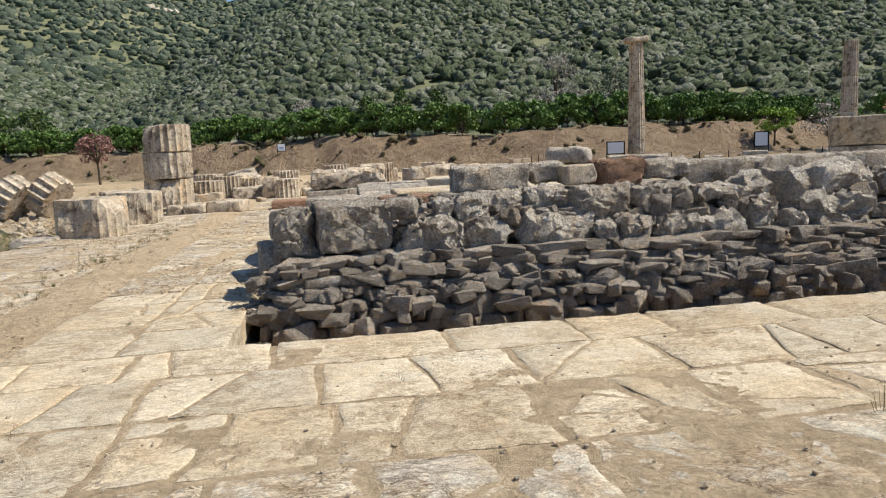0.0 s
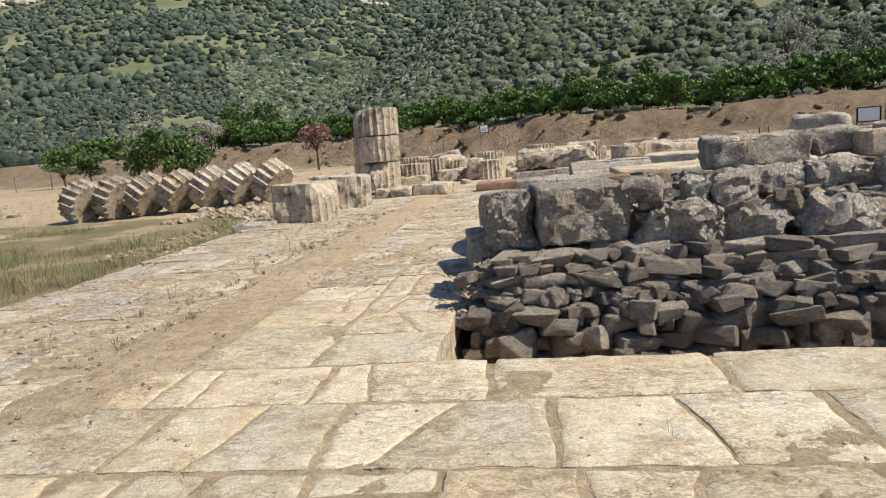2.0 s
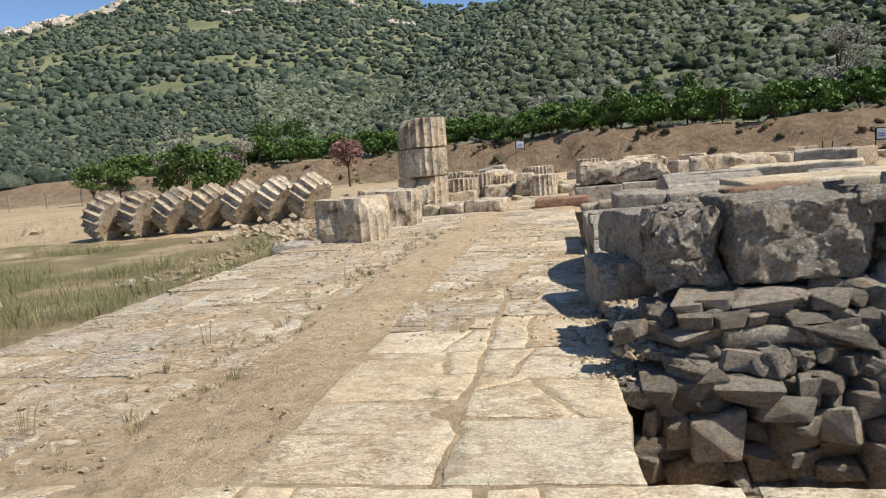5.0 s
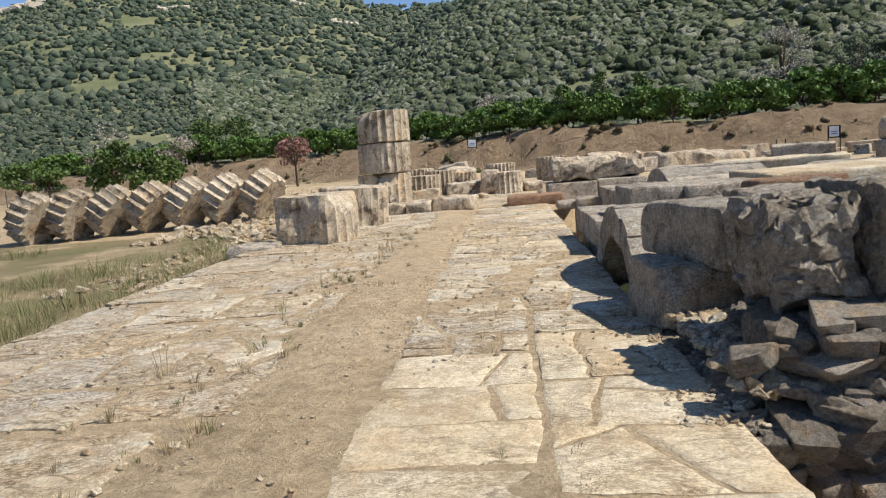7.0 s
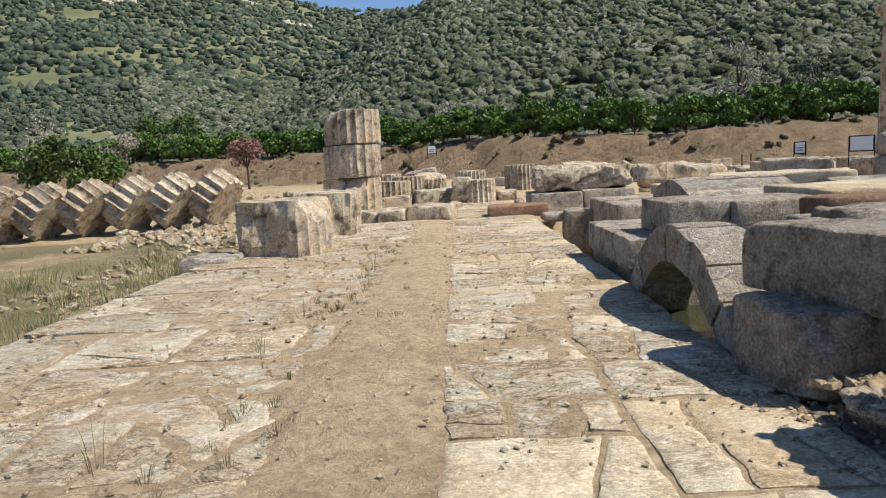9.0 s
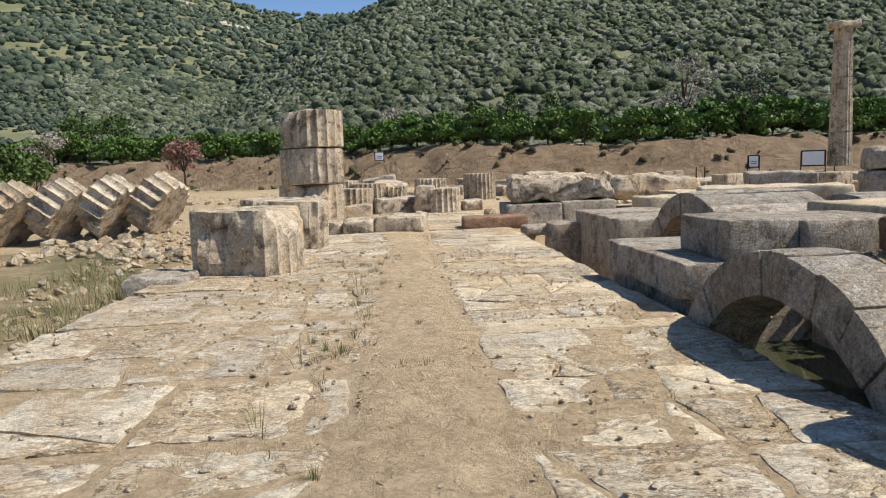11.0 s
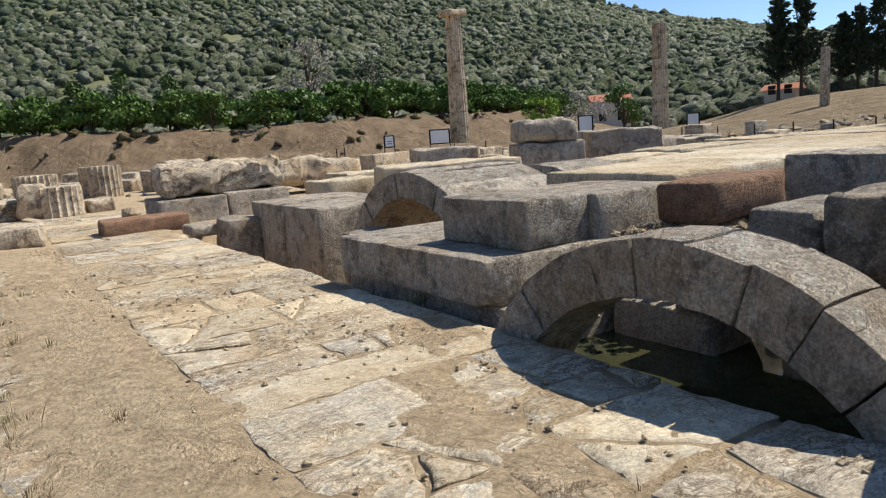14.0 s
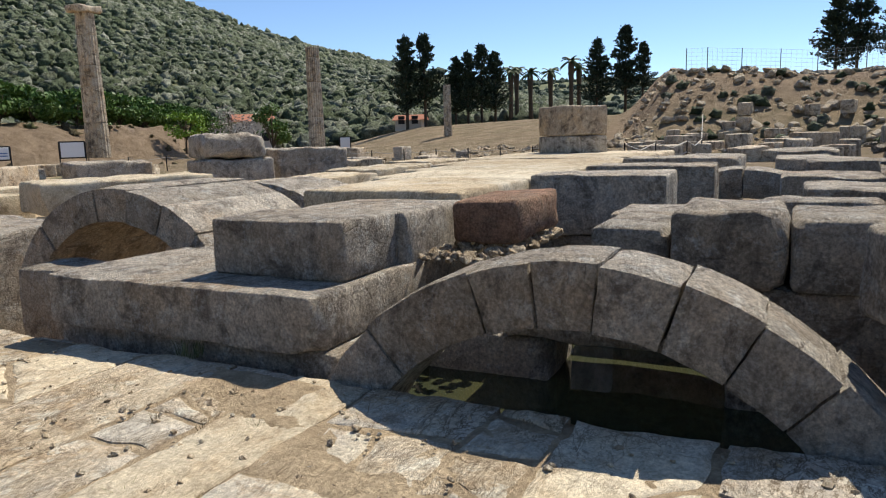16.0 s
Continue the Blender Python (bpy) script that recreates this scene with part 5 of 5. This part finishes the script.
for k in range(9000):
    az = rng.uniform(-50, -8)
    r_ = math.sqrt(rng.uniform(115 ** 2, 430 ** 2))
    x, y = math.sin(radians(az)) * r_, 8 + math.cos(radians(az)) * r_
    if noise.noise((x * 0.03, y * 0.03, 11)) > 0.35:
        continue
    s = rng.uniform(0.7, 1.8)
    far_s.append((x, y, ground_z(x, y) + s * 0.3, s))
tagged(new("hill_scrub", scrub_mesh("hill_scrub", near_s, 2, 1, M_SCRUB)), "dense grey-green maquis scrub on the near hillside", "scrub", kind="stuff")
tagged(new("hill_scrub", scrub_mesh("hill_scrub", mid_s, 1, 3, M_SCRUB)), "dense grey-green maquis scrub high on the hillside", "scrub", kind="stuff")
tagged(new("hill_woods", scrub_mesh("hill_woods", far_s, 1, 2, M_WOOD)), "dark woods and scrub on the far hills", "woods", kind="stuff")

# bushes and clods on the earth bank
bushes = []
for k in range(220):
    x = rng.uniform(-60, 60)
    y = lerp_table(x, BANK_X, BANK_Y) + rng.uniform(-3, 6)
    s = rng.uniform(0.1, 0.34)
    bushes.append((x, y, ground_z(x, y) + s * 0.3, s))
M_BUSH = scrub_material("dry_bank_bushes", [(0.12, 0.10, 0.05), (0.18, 0.14, 0.08), (0.15, 0.16, 0.07), (0.27, 0.20, 0.12)])
tagged(new("bank_bushes", scrub_mesh("bank_bushes", bushes, 2, 5, M_BUSH)), "low dry bushes and clods on the earth bank", "bushes", kind="stuff")

# pale rock outcrops on the far hill
rocks = []
for az0, d0, n, sp in ((-20.2, 955, 26, 26), (-16.0, 930, 16, 22), (-25, 880, 10, 20), (-38, 1035, 60, 60), (-31, 1040, 70, 50), (-27, 1035, 40, 40), (-12, 800, 8, 20)):
    for k in range(n):
        az, d = az0 + rng.gauss(0, sp / 16.0) * 0.5, d0 + rng.gauss(0, sp * 0.25)
        x, y = math.sin(radians(az)) * d, 8 + math.cos(radians(az)) * d
        s = rng.uniform(2.5, 7.0) * (1.3 if d0 > 1000 else 0.8)
        rocks.append((PEBBLES[k % len(PEBBLES)], pose(x, y, ground_z(x, y) + 2.0, rng.uniform(-20, 20), rng.uniform(-20, 20), rng.uniform(0, 360)) @ Matrix.Diagonal((s * 1.6, s * 1.2, s, 1))))
tagged(joined("rock_outcrops", rocks, M_LIME, None), "pale limestone outcrops on the far hill", "rocks", kind="stuff")


# ---- grass, weeds and gravel ----
def blades(name, tufts, seed, material, label):
    """Thin grass blades: tufts are (x, y, z, height, spread, count)."""
    r = random.Random(seed)
    vs, fs = [], []
    for x, y, z, h, sp, n in tufts:
        for k in range(n):
            a = r.uniform(0, 6.283)
            d = sp * r.random() ** 0.7
            bx, by = x + math.cos(a) * d * 0.5, y + math.sin(a) * d * 0.5
            hh = h * r.uniform(0.5, 1.15)
            lx, ly = math.cos(a) * d * 0.8, math.sin(a) * d * 0.8
            w = 0.0018 + 0.005 * hh
            px, py = -math.sin(a) * w, math.cos(a) * w
            i = len(vs)
            vs += [(bx - px, by - py, z - 0.02), (bx + px, by + py, z - 0.02), (bx + lx * 0.4 + px * 0.7, by + ly * 0.4 + py * 0.7, z + hh * 0.6), (bx + lx * 0.4 - px * 0.7, by + ly * 0.4 - py * 0.7, z + hh * 0.6), (bx + lx, by + ly, z + hh)]
            fs += [(i, i + 1, i + 2, i + 3), (i + 3, i + 2, i + 4)]
    return tagged(new(name, mesh_of(name, vs, fs, material, smooth=False)), label, "grass", kind="stuff")


M_GRASS = leaf_material("olive_green_grass", (0.11, 0.135, 0.05), (0.24, 0.23, 0.11), 0.8)
M_DRY = leaf_material("dry_brown_weeds", (0.22, 0.17, 0.09), (0.36, 0.28, 0.16), 0.9)
field, dry = [], []
for k in range(2600):
    x, y = rng.uniform(-13, -4.2), rng.uniform(5, 22.5)
    if noise.noise((x * 0.4, y * 0.4, 3)) < -0.12 + 0.10 * max(0, y - 17):
        continue
    (field if rng.random() < 0.75 else dry).append((x, y, ground_z(x, y), rng.uniform(0.08, 0.36), rng.uniform(0.3, 0.7), rng.randint(14, 26)))
for k in range(700):
    x, y = rng.uniform(-30, -5), rng.uniform(22, 55)
    (field if rng.random() < 0.4 else dry).append((x, y, ground_z(x, y), rng.uniform(0.1, 0.3), rng.uniform(0.1, 0.3), 7))
for k in range(500):
    x, y = rng.uniform(18, 60), rng.uniform(4, 50)
    dry.append((x, y, ground_z(x, y), rng.uniform(0.1, 0.3), 0.25, 7))
for k in range(130):                               # weeds along the walk
    x, y = rng.choice((rng.gauss(-1.0, 0.35), rng.gauss(-1.5, 0.5), rng.gauss(1.05, 0.3), rng.gauss(-2.6, 0.4))), rng.uniform(5, 24)
    (dry if k % 3 else field).append((x, y, 0.0, rng.uniform(0.015, 0.05), rng.uniform(0.04, 0.14), rng.randint(8, 20)))
for k in range(70):                                # low bushy weeds where the earth meets the western slabs
    x, y = rng.gauss(-1.15, 0.28), rng.uniform(7, 20)
    (dry if rng.random() < 0.7 else field).append((x, y, 0.0, rng.uniform(0.04, 0.11), rng.uniform(0.06, 0.16), rng.randint(20, 40)))
for x, y, h in ((-1.75, 9.8, 0.34), (-1.45, 13.3, 0.3), (-0.95, 14.6, 0.3), (-1.2, 17.0, 0.28), (-1.5, 11.9, 0.22), (-1.9, 7.6, 0.35), (6.6, 4.0, 0.25), (-0.55, 8.6, 0.08), (3.6, 5.35, 0.08), (-1.1, 16.2, 0.25)):
    (dry if h > 0.26 else field).append((x, y, -0.01, h * 0.8, 0.22, 12))
for k in range(60):                                # dry grass on the wall top
    dry.append((rng.uniform(5, 13), rng.uniform(9.6, 10.4), 1.0, rng.uniform(0.08, 0.22), 0.15, 14))
for x, y, z in ((7.6, 8.75, 0.25), (8.2, 8.7, 0.28), (2.15, 15.4, 0.0), (4.6, 16.5, 0.5)):
    field += [(x + rng.uniform(-0.2, 0.2), y + rng.uniform(-0.1, 0.1), z, 0.12, 0.12, 14) for q in range(6)]
blades("field_grass", field, 1, M_GRASS, "tufts of thin olive green grass in dry soil")
blades("dry_weeds", dry, 2, M_DRY, "dry brown weeds and grass tufts in joints and soil")

gravel = []
CHIPS = [pebble(100 + k, rng.uniform(0.4, 0.7), 9) for k in range(6)]


def scatter(n, x0, x1, y0, y1, z, s0, s1):
    for q in range(n):
        s = rng.uniform(s0, s1) * rng.random() ** 0.5 + s0 * 0.3
        x, y = rng.uniform(x0, x1), rng.uniform(y0, y1)
        gravel.append((CHIPS[rng.randrange(6)], pose(x, y, z if z is not None else ground_z(x, y) + s * 0.2, rng.uniform(0, 40), rng.uniform(0, 40), rng.uniform(0, 360)) @ Matrix.Diagonal((s * 1.3, s, s, 1))))


scatter(700, -1.1, 0.0, 5, 24, -0.012, 0.006, 0.03)
scatter(900, -4.0, -0.8, 5, 24, 0.006, 0.01, 0.05)
scatter(600, -1.0, 0.0, 5, 24, 0.022, 0.006, 0.03)
scatter(700, 0.0, 2.0, 9.5, 20, 0.008, 0.006, 0.035)
scatter(500, 1.75, 2.3, 8.4, 11.5, 0.0, 0.01, 0.05)
scatter(700, 2.1, 2.9, 8.5, 10.3, 0.14, 0.02, 0.12)
scatter(500, -1, 9, 1.5, 6, 0.004, 0.006, 0.03)
scatter(300, -6.5, -4.0, 15, 24, None, 0.03, 0.2)
scatter(250, -9, -5, 22, 27, None, 0.04, 0.3)
scatter(300, 3.4, 5.2, 13.7, 14.5, 0.5, 0.02, 0.1)
scatter(250, -20, 20, 27, 55, None, 0.1, 0.5)
scatter(700, 45, 75, 2, 24, None, 0.15, 0.7)
scatter(350, 24, 50, 14, 34, None, 0.1, 0.5)
joined("gravel", gravel, M_PAVE_ROUGH, None)
tagged(bpy.data.objects["gravel"], "scattered pale stone chips and gravel", "gravel", kind="stuff")

# ---- small fixtures in the distance ----
M_BLACK = plain_material("dark_painted_steel", (0.02, 0.02, 0.022), 0.5, 0.3)
M_WHITE = plain_material("white_sign_face", (0.75, 0.76, 0.78), 0.5)
M_BLUE = plain_material("blue_print", (0.10, 0.16, 0.35), 0.5)
M_ROPE = plain_material("pale_rope", (0.45, 0.42, 0.37), 0.9)
M_ROOF = plain_material("terracotta_roof", (0.42, 0.17, 0.10), 0.8, spread=0.3, scale=3)
M_PLASTER = plain_material("cream_plaster", (0.62, 0.55, 0.45), 0.85, scale=2)
M_WIRE = plain_material("galvanised_mesh", (0.25, 0.28, 0.28), 0.5, 0.6)


def boxed(sx, sy, sz, cz=0.0, bev=0.01):
    bm = bmesh.new()
    bmesh.ops.create_cube(bm, size=1.0)
    for v in bm.verts:
        v.co = Vector((v.co.x * sx, v.co.y * sy, v.co.z * sz + cz))
    bmesh.ops.bevel(bm, geom=list(bm.edges), offset=bev, segments=1, affect='EDGES')
    return bm


def info_panel(x, y, z, w, h, turn, bars=0):
    p = tagged(empty("information_panel", pose(x, y, z, 0, 0, turn)), "white information panel in a dark frame on two posts", "sign")
    for sx in (-1, 1):
        part("post", boxed(0.05, 0.05, 0.75 + h, (0.75 + h) / 2 - 0.1), M_BLACK, p).matrix_basis = pose(sx * (w / 2 + 0.03), 0, 0)
    part("frame", boxed(w + 0.06, 0.03, h + 0.06, 0.65 + h / 2), M_BLACK, p)
    board = part("board", boxed(w - 0.06, 0.03, h - 0.06, 0.65 + h / 2), M_WHITE, p, "white printed board")
    board.matrix_basis = pose(0, -0.02, 0)
    for k in range(bars):
        part("printed_bar", boxed(w * 0.6, 0.01, h * 0.08, 0), M_BLUE, board).matrix_basis = pose(0, -0.018, 0.65 + h * (0.3 + 0.2 * k))
    return p


def on_ground(az, d):
    x, y = -1.0 + math.sin(radians(az)) * d, 11.0 + math.cos(radians(az)) * d
    return x, y, ground_z(x, y)


info_panel(20.7, 42.1, 0.3, 1.05, 0.75, -32)
info_panel(18.3, 43.5, 0.3, 0.5, 0.6, -20, 2)
info_panel(28.4, 38.6, 0.4, 0.75, 0.85, -45)
x, y, z = on_ground(-0.9, 58)
info_panel(x, y, z - 0.35, 0.75, 0.7, 0, 2)
x, y, z = on_ground(54.9, 47)
info_panel(x, y, z, 0.7, 0.8, -50)


def fence_post(x, y, z, h=0.9, lab="thin dark steel barrier post"):
    o = part("barrier_post", boxed(0.05, 0.05, h, h / 2), M_BLACK, None)
    o.matrix_basis = pose(x, y, z - 0.05)
    return tagged(o, lab, "post", group="barrier posts")


prev = None
for k in range(16):
    az, d = 36 + 2.6 * k, 43 - 0.5 * k
    x, y, z = on_ground(az, d)
    fence_post(x, y, z)
    if prev:
        bm = bmesh.new()
        a, b_ = Vector(prev), Vector((x, y, z + 0.75))
        tube(bm, [a, a.lerp(b_, 0.5) - Vector((0, 0, 0.12)), b_], [0.012] * 3, 5)
        tagged(part("barrier_rope", bm, M_ROPE, None), "thin pale rope sagging between posts", "rope", group="barrier ropes")
    prev = (x, y, z + 0.75)
prev = None
for az, d in ((76.5, 26), (79, 28), (81.5, 31), (82.8, 36), (83.0, 43), (83.2, 50)):
    x, y, z = on_ground(az, d)
    fence_post(x, y, z, 1.1)
    for hh in (1.0, 0.55):
        if prev:
            a, b_ = Vector((prev[0], prev[1], prev[2] + hh)), Vector((x, y, z + hh))
            bm = bmesh.new()
            tube(bm, [a, a.lerp(b_, 0.5) - Vector((0, 0, 0.25)), b_], [0.022] * 3, 5)
            tagged(part("barrier_rope", bm, M_ROPE, None), "pale rope sagging between posts on the slope", "rope", group="barrier ropes")
    prev = (x, y, z)


def mesh_fence(pts, h, lab):
    f_ = tagged(empty("mesh_fence"), lab, "fence")
    bm = bmesh.new()
    for a, b_ in zip(pts, pts[1:]):
        a, b_ = Vector(a), Vector(b_)
        n = int((b_ - a).length / 0.35)
        for k in range(n + 1):
            p = a.lerp(b_, k / n)
            tube(bm, [p, p + Vector((0, 0, h))], [0.008, 0.008], 3)
        for q in range(7):
            tube(bm, [a + Vector((0, 0, h * q / 6)), b_ + Vector((0, 0, h * q / 6))], [0.008, 0.008], 3)
    part("wire_mesh", bm, M_WIRE, f_)
    for p in pts:
        o = part("fence_post", boxed(0.07, 0.07, h + 0.1, h / 2), M_WIRE, f_)
        o.matrix_basis = pose(*p)
    return f_


mesh_fence([on_ground(az, 62) for az in (82.1, 83.6, 86, 88.6, 91, 94, 97, 100)], 1.9, "green-grey welded mesh fence along the mound top")
mesh_fence([on_ground(az, 78) for az in (-44, -41.5, -39, -36.5, -34, -31.5)], 1.7, "green-grey mesh fence above the earth bank")


def house(x, y, z, w, d, h, turn, lab):
    o = tagged(empty("house", pose(x, y, z, 0, 0, turn)), lab, "house")
    wall = part("wall", boxed(w, d, h, h / 2, 0.03), M_PLASTER, o)
    bm = bmesh.new()
    e = 0.35
    c = [bm.verts.new(p) for p in ((-w / 2 - e, -d / 2 - e, h), (w / 2 + e, -d / 2 - e, h), (w / 2 + e, d / 2 + e, h), (-w / 2 - e, d / 2 + e, h), (-w / 2 - e, 0, h + d * 0.25), (w / 2 + e, 0, h + d * 0.25))]
    for q in ((0, 1, 5, 4), (2, 3, 4, 5), (1, 2, 5), (3, 0, 4), (3, 2, 1, 0)):
        bm.faces.new([c[i] for i in q])
    part("roof", bm, M_ROOF, o)
    for k in (-0.25, 0.25):
        part("window", boxed(0.9, 0.06, 1.1, 1.5, 0.01), M_BLACK, wall, "dark small window").matrix_basis = pose(k * w, -d / 2 - 0.01, 0)
    return o


x, y, z = on_ground(60.8, 99)
house(x, y, z - 0.2, 3.8, 3.0, 1.5, -75, "small cream house with a low terracotta roof")
x, y, z = on_ground(48.3, 100)
house(x, y, z, 5.0, 4.0, 3.6, -40, "pale distant house half hidden by trees")
tall_column(*on_ground(63.6, 70)[:2], on_ground(63.6, 70)[2], on_ground(63.6, 70)[2] + 5.0, 0.4, 0.36, [1.4, 2.8], "slim pale restored marble column shaft", False)

# ruins and stones on the eastern slope
for k in range(46):
    az, d = rng.uniform(78, 100), rng.uniform(34, 52)
    x, y, z = on_ground(az, d)
    w, l, h = rng.uniform(0.8, 2.4), rng.uniform(0.6, 1.2), rng.uniform(0.4, 0.9)
    B("fallen_stone", x - w / 2, x + w / 2, y - l / 2, y + l / 2, z - 0.1, z + h, M_MARBLE, "squared pale block set out on the slope", r=0.06, amp=0.06, turn=rng.uniform(-30, 30), group="stone yard blocks", cell=0.4)
for k in range(16):
    az, d = rng.uniform(84, 100), rng.uniform(63, 66)
    x, y, z = on_ground(az, d)
    w = rng.uniform(0.8, 2.2)
    B("fallen_stone", x - w / 2, x + w / 2, y - 0.4, y + 0.4, z - 0.1, z + rng.uniform(0.4, 0.9), M_LIME, "block lying on top of the mound", r=0.08, amp=0.07, turn=rng.uniform(-30, 30), group="mound blocks", cell=0.4)

# bushes on the mound
mb = []
for k in range(80):
    x, y, z = on_ground(rng.uniform(80, 102), rng.uniform(44, 61))
    s = rng.uniform(0.15, 0.45)
    mb.append((x, y, z + s * 0.3, s))
tagged(new("mound_bushes", scrub_mesh("mound_bushes", mb, 2, 8, M_SCRUB)), "low grey-green bushes on the eastern mound", "bushes", kind="stuff")
# two short dark posts before the bank
for dx in (0.0, 0.5):
    fence_post(16.3 + dx, 46.0, ground_z(16.3, 46.0), 1.1, "short dark post with a white band")
